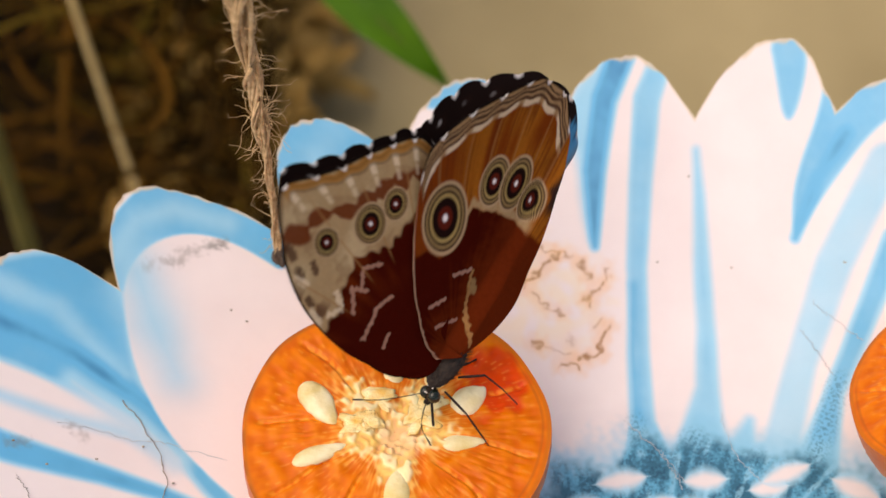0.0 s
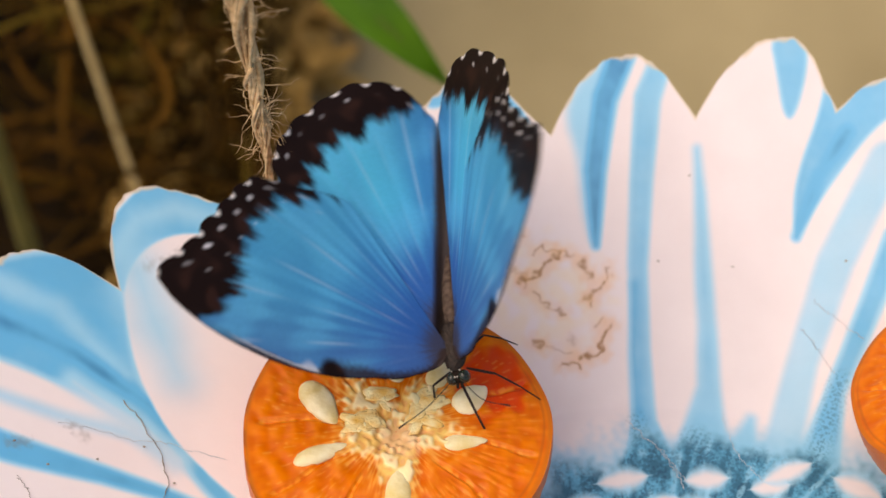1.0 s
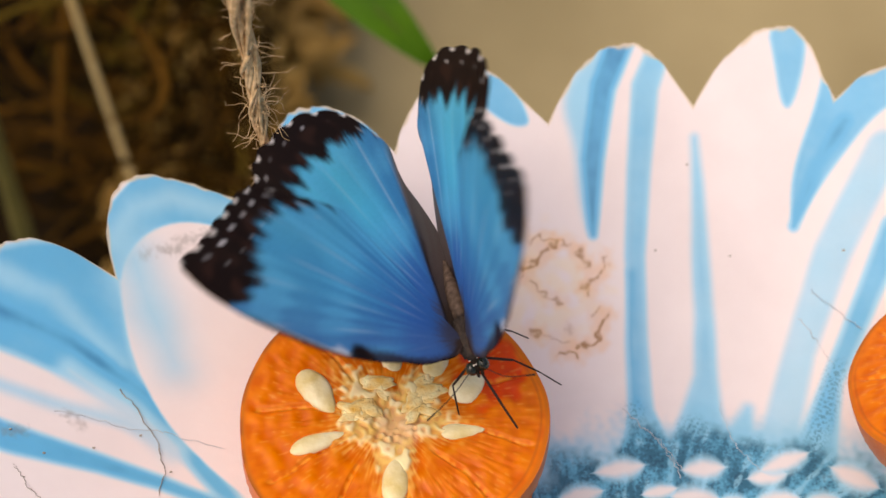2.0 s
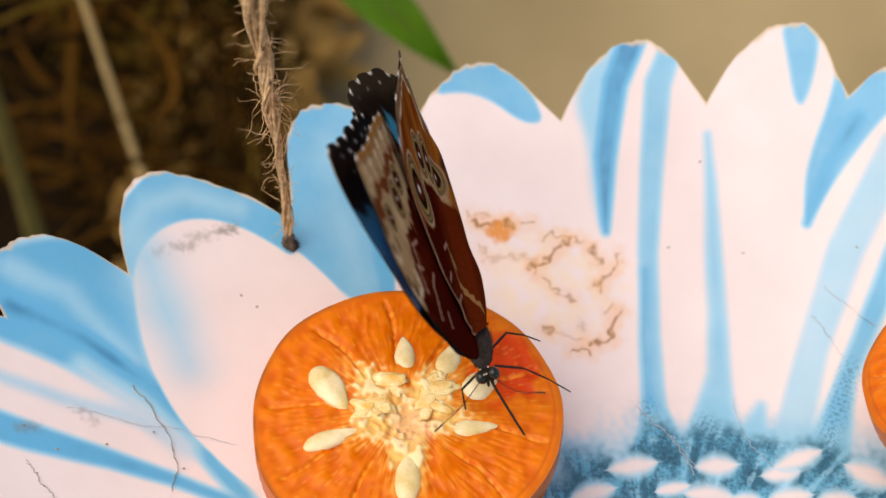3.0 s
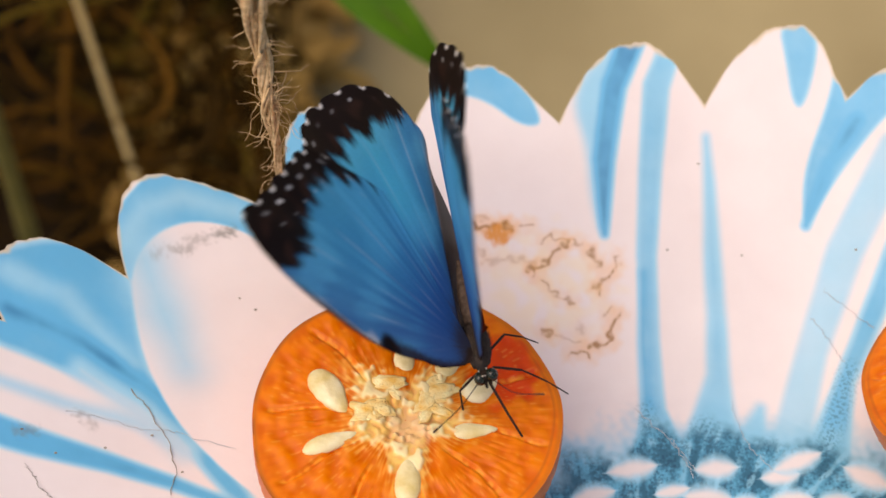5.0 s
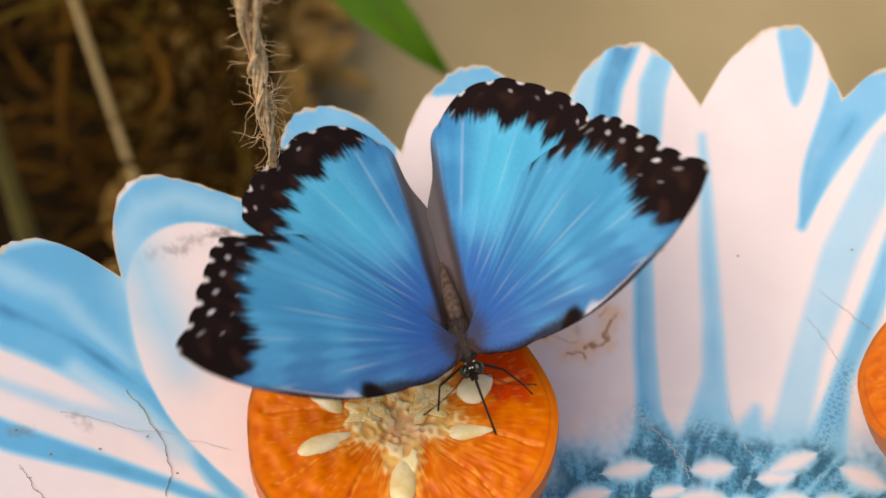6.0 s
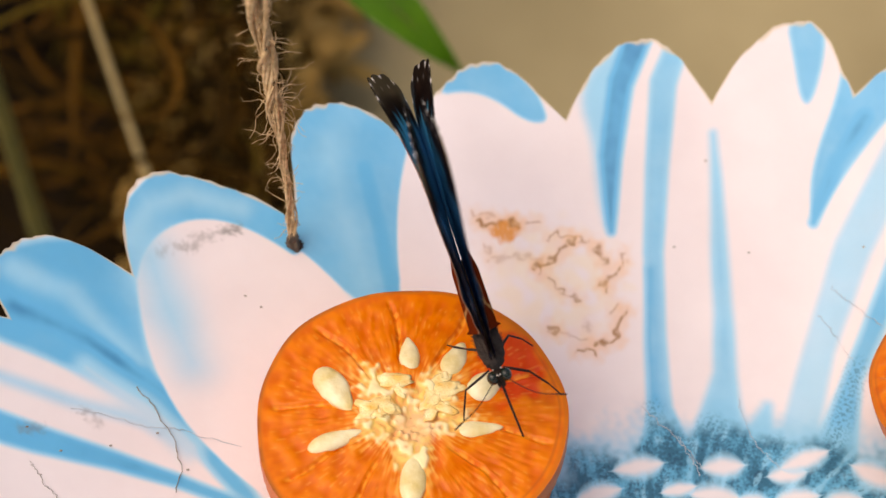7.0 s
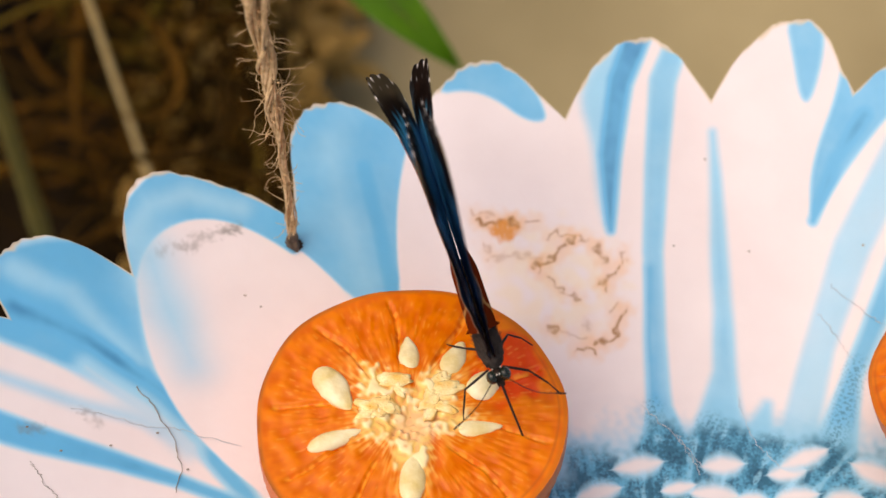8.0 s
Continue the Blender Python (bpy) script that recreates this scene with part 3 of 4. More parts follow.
def flower_dish():
    root = tagged(new("flower_dish"), "flower-shaped feeding dish printed with blue and white petals", "dish")
    root.location = (DISH.x, DISH.y, 0)
    origin = np.array((DISH.x, DISH.y, 0))
    lobes = list(LOBES)
    rest = 19
    span = 360 + LOBES[0][0] - SEEN_END
    for i in range(rest):
        n0, n1 = 142.5 + 8.5 * (i == 0), 142.5
        tip = 156 + 3 * math.sin(i * 1.7)
        lobes.append((SEEN_END + span * i / rest, tuple(n0 + (n1 - n0) * k / 8 + (tip - 142.5) * max(0, 1 - abs(k / 4 - 1) ** 2.15) ** 0.66 for k in range(9))))
    lobes.append((360 + LOBES[0][0], ()))
    for i in range(len(lobes) - 1):
        a0, radii = lobes[i]
        a1 = lobes[i + 1][0]
        fine = a1 < SEEN_END + 17 or a0 > 400
        nu, nv = (150 if 2 <= i <= 4 else 96, 460) if fine else (22, 50)
        u, v = [g.ravel() for g in np.meshgrid(np.linspace(0, 1, nu), np.linspace(0, 1, nv), indexing="ij")]
        s = 2 * u - 1
        ang = np.radians(a0 + (a1 - a0) * u)
        edge = lobe_edge(radii, u)
        edge = edge + (0.00014 * np.sin(u * 31 + i) + 0.00012 * np.sin(u * 77 + 2 * i) + 0.00012 * wobble(u * 40, u * 0, 2.6, i)) * (1 - s * s)
        r = 0.04 + (edge - 0.04) * v
        x, y = DISH.x + r * np.cos(ang), DISH.y + r * np.sin(ang)
        rise = smooth(0.075, 0.13, r)
        z = dish_z(r) + rise * 0.0003 * (1 - s * s) ** 2
        col = print_color(x, y, fine)
        worn = (1 - smooth(0.2, 1.0, (edge - r) * 1000 / np.maximum(0.2, 0.85 + 0.75 * wobble(ang * 150, ang * 40, 6, i)))) * (v > 0.5)
        col = mix(col, (0.66, 0.55, 0.38), 0.9 * worn)
        top = np.stack([x, y, z], 1) - origin
        count = len(top)
        upper = grid_faces(nu, nv)[:, ::-1]
        edge_top = np.arange(nu) * nv + nv - 1
        lip = top[edge_top] - np.array((0, 0, 0.0016))
        rim = np.stack([edge_top[:-1], edge_top[1:], count + np.arange(1, nu), count + np.arange(nu - 1)], 1)
        keep_u, keep_v = np.linspace(0, nu - 1, 12).astype(int), np.linspace(0, nv - 1, 26).astype(int)
        under = (top.reshape(nu, nv, 3)[keep_u][:, keep_v]).reshape(-1, 3) - np.array((0, 0, 0.0015))
        below = grid_faces(12, 26) + count + nu
        verts = np.concatenate([top, lip, under])
        colors = np.concatenate([col, col[edge_top], np.tile(WHITE, (len(under), 1))])
        me = sheet_mesh("petal", verts, np.concatenate([upper, rim, below]), colors)
        me.materials.append(ENAMEL)
        me.materials.append(RIM)
        me.polygons.foreach_set("material_index", np.concatenate([np.zeros(len(upper)), np.ones(len(rim) + len(below))]).astype(np.int32))
        part("petal", me, None, root)
    n, m = 120, 240
    rr, aa = [g.ravel() for g in np.meshgrid(np.linspace(0.0003, 0.0405, n // 2), np.linspace(0, 2 * math.pi, m, endpoint=False), indexing="ij")]
    x, y = DISH.x + rr * np.cos(aa), DISH.y + rr * np.sin(aa)
    me = sheet_mesh("dish_centre", np.stack([x, y, np.full_like(x, 0.0002)], 1) - origin, grid_faces(n // 2, m, True)[:, ::-1], print_color(x, y, False))
    me.materials.append(ENAMEL)
    ob = part("dish_centre", me, None, root, "blue speckled centre with white florets")
    sol = ob.modifiers.new("thickness", "SOLIDIFY")
    sol.thickness, sol.offset = 0.0016, -1
    # dirt: hairline cracks, scratches and specks; then the dark rim of the rope hole
    def on_dish(px, py, lift=0.0004):
        r = math.hypot(px / 1000 - DISH.x, py / 1000 - DISH.y)
        return Vector((px / 1000, py / 1000, float(dish_z(r)) + lift)) - Vector(origin)
    rng = random.Random(3)
    for line, width, mat, name in (
            ([(-52.9, 14.1), (-48.7, 10.1), (-45.1, 5.1), (-43.4, -0.2), (-43.7, -5.2)], 0.00018, SMUDGE, "crack"),
            ([(-70.9, -4.5), (-67.5, -8.9), (-64.2, -11.6)], 0.00014, SMUDGE, "crack"),
            ([(-64.7, 7.4), (-56.4, 7.4), (-50.4, 6.5), (-44.6, 7.3), (-37.8, 6.4), (-32.4, 5.9)], 0.00012, SCRATCH, "crack"),
            ([(90.4, 38.8), (96.7, 28.6)], 0.00012, SCRATCH, "scratch"),
            ([(93.2, 44.5), (103.2, 35.2)], 0.00012, SCRATCH, "scratch"),
            ([(51.6, 19.9), (59.2, 10.3), (62.1, 3.6)], 0.00018, SCRATCH, "scratch"),
            ([(58.0, 13.0), (63.0, 5.0)], 0.00014, SCRATCH, "scratch"),
            ([(72.0, 22.0), (74.0, 12.0), (79.0, 5.0)], 0.00014, SCRATCH, "scratch")):
        pts = curve_points([on_dish(*q) for q in line], 26)
        pts = [p + Vector((rng.gauss(0, 0.00025), rng.gauss(0, 0.00025), 0)) for p in pts]
        v, f = tube(pts, [width * rng.uniform(0.3, 0.75) for _ in pts], 5)
        part(name, sheet_mesh(name, v, f), mat, root)
    for px, py in ((-48.3, 5.7), (-56.8, 1.5), (-72.1, 2.0), (-65.7, -1.4), (-32.5, 37.0), (-29.2, 35.2), (-42.1, -0.7), (100.7, 52.2), (76.3, 52.9), (60.0, 54.6), (67.6, 72.5)):
        bm = bmesh.new()
        bmesh.ops.create_icosphere(bm, subdivisions=2, radius=0.00024)
        for w in bm.verts:
            w.co = Vector((w.co.x * 1.4, w.co.y, w.co.z * 0.5)) * (1 + 0.3 * noise.noise(w.co * 4000 + Vector((px, py, 0)))) + on_dish(px, py, 0.0004)
        part("speck", bm, SMUDGE, root)
    ring = [on_dish(-22.7 + 1.5 * math.cos(a), 49.5 + 0.9 * math.sin(a), 0.0001) for a in np.linspace(0, 2 * math.pi, 25)]
    v, f = tube(ring, [0.0002 + 0.0004 * abs(math.sin(1.7 * i)) for i in range(25)], 8)
    part("rope_hole", sheet_mesh("rope_hole", v, f), HOLE_DARK, root, "dark rim of the rope hole")


flower_dish()


# ---- rope ----
def jute_rope():
    root = tagged(new("jute_rope"), "frayed tan jute rope tied through the dish rim", "rope")
    foot = Vector((-0.0229, 0.0492, 0.0165))
    root.location = foot
    rng = random.Random(11)

    def thick(z):
        return 0.00084 + 0.001 * float(smooth(0.03, 0.075, np.array(z))) + 0.00012 * math.sin(z * 170)

    def centre(z):
        return Vector((0.0003 - 0.034 * z + 0.0012 * math.sin(z * 22), 0.001 * math.sin(z * 17 + 1), z))
    for k in range(19):
        pts, rad = [], []
        wander, seat, speed = rng.uniform(0, 6.28), rng.uniform(0.2, 1.05), rng.uniform(60, 240)
        for i in range(220):
            z = i / 219 * 0.34
            a = z * speed + 0.571 * k + 0.6 * math.sin(z * 90 + wander)
            t = thick(z)
            pts.append(centre(z) + Vector((math.cos(a), math.sin(a), 0)) * t * seat * (1 + 0.25 * math.sin(z * 150 + wander)))
            rad.append(t * (0.27 + 0.07 * math.sin(i * 0.5 + wander)))
        v, f = tube(pts, rad, 6)
        part("strand", sheet_mesh("strand", v, f), JUTE, root)
    hairs = []
    for i in range(330):
        tuft = i % 9 == 0
        z = rng.choice((0.046, 0.049, 0.062, 0.076, 0.082)) + rng.gauss(0, 0.0016) if tuft else rng.uniform(0.004, 0.16)
        a = (rng.gauss(3.3, 0.5) if i % 3 else rng.gauss(0.0, 0.6)) if tuft else rng.uniform(0, 6.28)
        out = Vector((math.cos(a), math.sin(a), 0))
        length = rng.uniform(0.003, 0.0085) if tuft else rng.uniform(0.003, 0.010) * (0.45 + 0.55 * min(1, z / 0.05))
        way = (out * (1.0 if tuft else rng.uniform(0.0, 0.34)) + Vector((0, 0, rng.choice((-1, 1)) * (0.3 if tuft else 1)))).normalized()
        p = centre(z) + out * thick(z) * 0.8
        pts, steps = [p.copy()], 9
        for q in range(steps):
            way = (way + Vector((rng.gauss(0, 0.4), rng.gauss(0, 0.4), rng.gauss(0, 0.34))) + out * (0.06 if tuft else -0.04)).normalized()
            p = p + way * (length / steps)
            pts.append(p.copy())
        hairs.append(tube(pts, [0.0001 * (1 - 0.06 * q) for q in range(steps + 1)], 4))
    v, f = join(hairs)
    tagged(part("jute_fuzz", sheet_mesh("jute_fuzz", v, f), JUTE, root, "loose hairy jute fibres"), kind="stuff")
    bm = bmesh.new()
    bmesh.ops.create_icosphere(bm, subdivisions=4, radius=0.00125)
    for w in bm.verts:
        w.co = Vector((w.co.x * 1.1, w.co.y * 1.1, w.co.z * 2.6)) * (1 + 0.6 * noise.noise(w.co * 1100)) + Vector((0.0002, 0, 0.0032))
    part("knot", bm, JUTE_DARK, root, "dark knot at the hole")


jute_rope()


# ---- halved oranges ----
FACE_Z, FACE_R = 0.028, 0.030
SEEDS = ((-14.8, 5.8, 12.0, 5.8, -55), (-14.2, -5.2, 11.4, 3.8, 22), (0.6, -13.2, 11.5, 5.0, 86), (-0.4, 14.0, 8.0, 4.0, 96),
         (8.6, 12.8, 8.6, 4.6, 66), (14.6, 6.8, 8.4, 6.0, 42), (13.2, -2.9, 9.2, 3.6, 6))


def outline_r(a):
    """The halved fruit's uneven outline, by angle."""
    return FACE_R * (1 + 0.012 * np.sin(3 * a + 0.6) + 0.008 * np.sin(5 * a + 2.0) + 0.004 * np.sin(11 * a))


def halved_orange():
    root = tagged(new("halved_orange"), "halved ripe orange, cut side up with pale seeds", "orange")
    # peel: oblate half shell, a little proud of the flesh at the rim
    n, m = 46, 160
    t, a = [g.ravel() for g in np.meshgrid(np.linspace(0, 1, n), np.linspace(0, 2 * math.pi, m, endpoint=False), indexing="ij")]
    lat = t * math.pi / 2
    r = outline_r(a) * (1.0 + 0.035 * np.sin(math.pi * np.minimum(1, t * 1.6)) * (t < 0.63)) * np.cos(lat) ** 0.85
    z = FACE_Z - (FACE_Z - 0.0) * np.sin(lat) ** 1.05
    dim = 0.00022 * wobble(a * 30, t * 45, 2.0, 8) * smooth(0.05, 0.15, t)
    me = sheet_mesh("peel", np.stack([(r + dim) * np.cos(a), (r + dim) * np.sin(a), z + dim], 1), grid_faces(n, m, True)[:, ::-1])
    part("peel", me, PEEL, root, "pitted glossy orange peel")
    # flesh: segments parted by thin membranes round a torn pale core
    n, m = 110, 420
    q, a = [g.ravel() for g in np.meshgrid(np.linspace(0.004, 1, n), np.linspace(0, 2 * math.pi, m, endpoint=False), indexing="ij")]
    R = outline_r(a) * q
    x, y = R * np.cos(a), R * np.sin(a)
    X, Y = x * 1000, y * 1000
    count = 10
    seg = (a / (2 * math.pi) * count + 0.25 + 0.10 * np.sin(a * 3 + 1) + 0.05 * np.sin(q * 9 + a)) % 1.0
    wall = np.minimum(seg, 1 - seg) * 2 * math.pi / count * q * 30
    membrane = (1 - smooth(0.15, 0.7, wall)) * smooth(0.3, 0.5, q) * (1 - smooth(0.86, 0.95, q))
    cells = wobble(a * 20 + 0.2 * Y, q * 5, 1.6, 9)
    fine = wobble(X, Y, 2.4, 10)
    lumps = wobble(X, Y, 6.0, 11)
    star = 0.30 + 0.09 * np.cos(count * 0.5 * a + 1.2) + 0.06 * np.sin(3 * a) + 0.05 * fine
    core = 1 - smooth(star - 0.07, star + 0.09, q)
    sacs = wobble(a * 26 + 0.25 * lumps, q * 9, 1.3, 13)
    hollow = smooth(0.42, 0.6, q) * smooth(0.97, 0.86, q)
    z = FACE_Z + 0.00016 * lumps * smooth(0.98, 0.85, q) + 0.00002 * sacs * hollow + 0.00006 * cells * hollow - 0.0007 * membrane + 0.0004 * core * smooth(-0.6, 1.0, 0.5 * fine + 0.8 * lumps) - 0.0011 * (1 - smooth(0.08, 0.2, q + 0.03 * fine)) + 0.0008 * smooth(0.9, 0.4, q)
    col = np.tile(np.array((0.68, 0.135, 0.0)), (len(x), 1))
    col = mix(col, (0.77, 0.19, 0.0), smooth(-0.8, 1.0, 0.2 * sacs + 0.8 * lumps + 0.3 * fine))
    col = mix(col, (0.62, 0.105, 0.0), 0.4 * smooth(0.2, 1.1, -lumps - 0.2 * sacs))
    col = mix(col, (0.70, 0.045, 0.0), 0.9 * (1 - smooth(0.6, 1.0, np.hypot((X - 19.5) / 8.5, (Y - 11) / 10) + 0.12 * lumps)))
    col = mix(col, (0.93, 0.42, 0.04), 0.6 * membrane * smooth(-0.6, 0.5, fine))
    # pale juice-sac walls, with their small gloss highlights painted into the colour
    sac_glints = smooth(0.75, 1.25, wobble(a * 30, q * 8, 1.5, 12) + 0.4 * fine)
    col = mix(col, (0.94, 0.52, 0.10), 0.22 * sac_glints * hollow)
    col = mix(col, (0.93, 0.5, 0.1), 0.75 * (1 - smooth(star + 0.0, star + 0.26, q)) * smooth(-0.8, 0.9, cells + 0.5 * lumps))
    col = mix(col, (0.88, 0.56, 0.15), core)
    col = mix(col, (0.95, 0.82, 0.47), 0.85 * core * smooth(-0.1, 0.7, lumps + 0.6 * fine))
    col = mix(col, (0.80, 0.38, 0.12), 0.7 * core * smooth(0.2, 0.9, -fine - 0.3 * lumps))
    col = mix(col, (0.80, 0.50, 0.26), 0.7 * (1 - smooth(0.07, 0.19, np.hypot(x - 0.001, y + 0.0022) / FACE_R + 0.03 * fine)))
    col = mix(col, (0.60, 0.15, 0.006), smooth(0.955, 0.985, q))
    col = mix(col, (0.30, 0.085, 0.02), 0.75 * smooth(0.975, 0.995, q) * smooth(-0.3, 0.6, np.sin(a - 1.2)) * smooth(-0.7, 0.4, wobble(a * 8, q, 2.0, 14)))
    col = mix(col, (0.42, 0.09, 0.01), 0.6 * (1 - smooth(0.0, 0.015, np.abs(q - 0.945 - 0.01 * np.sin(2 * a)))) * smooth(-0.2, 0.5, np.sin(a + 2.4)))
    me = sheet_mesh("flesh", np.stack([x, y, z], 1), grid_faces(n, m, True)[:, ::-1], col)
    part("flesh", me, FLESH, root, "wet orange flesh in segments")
    for k, (sx, sy, long, wide, turn) in enumerate(SEEDS):
        bm = bmesh.new()
        bmesh.ops.create_uvsphere(bm, u_segments=28, v_segments=18, radius=1.0)
        ca, sa = math.cos(radians(turn)), math.sin(radians(turn))
        for w in bm.verts:
            t = w.co.x
            taper = 1 - 0.32 * t - 0.15 * t * t
            p = Vector((t * long / 2, w.co.y * wide / 2 * taper, w.co.z * wide * 0.36 * taper))
            p += Vector((0.15, 0.25, 0.12)) * noise.noise(p * 0.5 + Vector((k * 7, 0, 0)))
            w.co = Vector((p.x * ca - p.y * sa + sx, p.x * sa + p.y * ca + sy, p.z * 0.8 + FACE_Z * 1000 + 0.35)) / 1000
        part("seed", bm, SEED, root, "plump cream citrus seed")
    rng = random.Random(5)
    for k in range(14):
        a = rng.uniform(-0.2, 3.3) if k < 11 else rng.uniform(0, 6.28)
        d, size = rng.uniform(3.6, 8.6), rng.uniform(1.0, 2.2)
        turn = a + rng.gauss(0, 0.7)
        bm = bmesh.new()
        bmesh.ops.create_icosphere(bm, subdivisions=3, radius=1.0)
        for w in bm.verts:
            p = w.co * (1 + 0.6 * noise.noise(w.co * 1.2 + Vector((k * 9, 0, 0))) + 0.2 * noise.noise(w.co * 3 + Vector((0, k * 5, 0))))
            p = Vector((p.x * size * 1.7, p.y * size * 0.75, p.z * size * 0.2))
            ca, sa = math.cos(turn), math.sin(turn)
            w.co = Vector((p.x * ca - p.y * sa + d * math.cos(a) - 0.5, p.x * sa + p.y * ca + d * math.sin(a) + 1.2, p.z + FACE_Z * 1000 + 0.95)) / 1000
        part("pith", bm, PITH, root)
    return root


orange = halved_orange()
orange.matrix_basis = pose(0.003, 0.0012, 0.0004)
orange["group"] = "halved oranges in the dish"
copy_thing(orange, pose(0.1330, 0.0030, 0.0095, 0, 32, 140) @ pose(0, 0, 0, 0, 0, 150))


# ---- butterfly ----
FORE = ((66, 0.33), (51, 0.66), (42, 0.98), (28, 1.88), (20, 2.92), (13.5, 3.86), (6, 4.88), (0.5, 5.56), (-4, 5.99), (-9, 5.61), (-14, 5.36), (-24, 5.12), (-30, 5.05), (-34, 4.94), (-38, 4.54), (-42, 4.11), (-47, 3.80), (-52, 3.40))
HIND = ((44, 0.45), (24, 0.62), (8, 0.95), (-9, 1.45), (-18, 2.05), (-25, 2.70), (-31, 3.40), (-34, 4.02), (-37, 4.57), (-41, 4.78), (-48, 5.05), (-54, 5.19), (-62, 5.39), (-68, 5.55), (-78, 5.39), (-83, 4.92), (-87, 4.62), (-90, 3.65), (-96, 2.95), (-103, 2.20), (-111, 1.58), (-120, 0.91), (-126, 0.35))


def outline(points, ang):
    p = sorted(points)
    xs, ys = np.array([q[0] for q in p], float), np.array([q[1] for q in p], float)
    base = np.interp(ang, xs, ys)
    fine = np.linspace(xs[0], xs[-1], 700)
    val = np.interp(fine, xs, ys)
    ker = np.hanning(21)
    val = np.convolve(np.pad(val, 10, mode="edge"), ker / ker.sum(), "valid")
    return 0.2 * base + 0.8 * np.interp(ang, fine, val)


def eyespot(col, a, b, at, size, stretch=1.25):
    """Tan, black, ochre and black rings round a white pupil."""
    da, db = a - at[0], b - at[1]
    rad = math.hypot(*at)
    ua, ub = at[0] / rad, at[1] / rad
    along, across = da * ua + db * ub, da * ub - db * ua
    d = np.hypot(along / stretch, across) / size
    for edge, tone in ((1.34, (0.46, 0.31, 0.17)), (1.2, (0.05, 0.024, 0.014)), (1.11, (0.26, 0.17, 0.07)), (0.98, (0.03, 0.014, 0.01)), (0.89, (0.36, 0.25, 0.09)), (0.74, (0.014, 0.006, 0.005)), (0.42, (0.1, 0.014, 0.008)), (0.14, (0.85, 0.8, 0.78))):
        col = mix(col, tone, 1 - smooth(edge - 0.06, edge + 0.06, d))
    return col


BEND_FORE, BEND_HIND = 0.0018, 0.0045


def wing(name, side, fore, parent, label):
    """A wing in its own plane: hinge at the origin, outward along side * x, forward along y."""
    points = FORE if fore else HIND
    a_hi, a_lo = max(q[0] for q in points), min(q[0] for q in points)
    nu, nv = 330, 235
    u, v = [g.ravel() for g in np.meshgrid(np.linspace(0, 1, nu), np.linspace(0.012, 1, nv), indexing="ij")]
    ang = a_hi + (a_lo - a_hi) * u
    R = outline(points, ang)
    smooth_rim = R
    if fore:
        wave = smooth(-2, -6, ang) * smooth(-39, -35, ang)
        beat = (ang + 4) / 39 * math.pi * 7
    else:
        wave = smooth(-33, -37, ang) * smooth(-86, -82, ang)
        beat = (ang + 34) / 51 * math.pi * 7
    bead = np.abs(np.sin(beat + 0.25 * np.sin(beat * 0.37)))
    R = R + wave * (0.135 + 0.03 * np.sin(beat * 0.61)) * (1.0 if fore else 1 - 0.35 * smooth(-56, -66, ang)) * (np.sqrt(bead) - 0.66)
    rho = R * v
    a, b = rho * np.sin(np.radians(ang)), rho * np.cos(np.radians(ang))
    inset = R - rho
    depth_in = smooth_rim - rho
    jag = 0.12 * wobble(ang, np.zeros_like(ang), 7.0, 21) + 0.02 * wobble(ang, rho * 3, 2.4, 22) + 0.025 * wobble(a, b, 0.3, 29)
    ray = wobble(ang, rho * 0.25, 7.0, 23)
    silk = wobble(ang * 1.0, rho * 0.4, 1.6, 24)
    fine = wobble(a, b, 0.16, 25)
    # upper side
    up = np.tile(np.array((0.035, 0.145, 0.42)), (len(a), 1))
    up = mix(up, (0.055, 0.345, 0.585), smooth(0.9, 3.4, rho))
    up = mix(up, (0.10, 0.53, 0.765), 0.4 * smooth(-0.6, 1.2, ray + 0.1 * silk) * smooth(0.8, 2.4, rho))
    if fore:
        up = mix(up, (0.06, 0.16, 0.40), 0.75 * smooth(-16, 16, ang))
        inner = np.interp(ang, [-52, -38, -26, -13, -4, 1, 5], [3.6, 4.05, 4.4, 4.35, 4.45, 4.75, 5.15])
    else:
        up = mix(up, (0.08, 0.59, 0.80), 0.75 * np.exp(-((ang + 58) / 15) ** 2) * smooth(1.5, 3.0, rho))
        up = mix(up, (0.03, 0.13, 0.40), 0.5 * smooth(-72, -86, ang))
        inner = np.interp(ang, [-94, -83, -63, -42, -30], [5.2, 5.0, 4.35, 3.95, 3.7])
    up = mix(up, (0.035, 0.20, 0.46), 0.3 * smooth(-0.4, 1.2, wobble(a + 0.5 * b, b, 2.2, 38) + 0.4 * ray))
    up = mix(up, (0.13, 0.58, 0.86), 0.3 * smooth(-0.4, 1.2, wobble(a - 0.4 * b, b, 1.9, 39) + 0.5 * ray) * smooth(1.2, 2.2, rho))
    black = np.array((0.014, 0.008, 0.007))
    teeth = 0.1 * np.cos(2 * beat) * np.exp(-((rho - inner) / 0.5) ** 2) + 0.09 * wobble(ang, np.zeros_like(ang), 1.5, 42)
    border = smooth(inner - 0.17, inner + 0.15, rho + jag + teeth)
    for vein in ((40, 22, 8, -6, -17, -29, -41) if fore else (-30, -40, -50, -59, -68, -77, -85)):
        line = 1 - smooth(0.012, 0.05, np.abs(np.radians(ang - vein)) * rho)
        up = mix(up, (0.62, 0.74, 0.82), (0.16 + 0.12 * math.sin(vein * 1.7)) * line * smooth(0.7, 1.6, rho) * smooth(-0.8, 0.8, wobble(rho, np.full_like(rho, vein), 2.6, 30)))
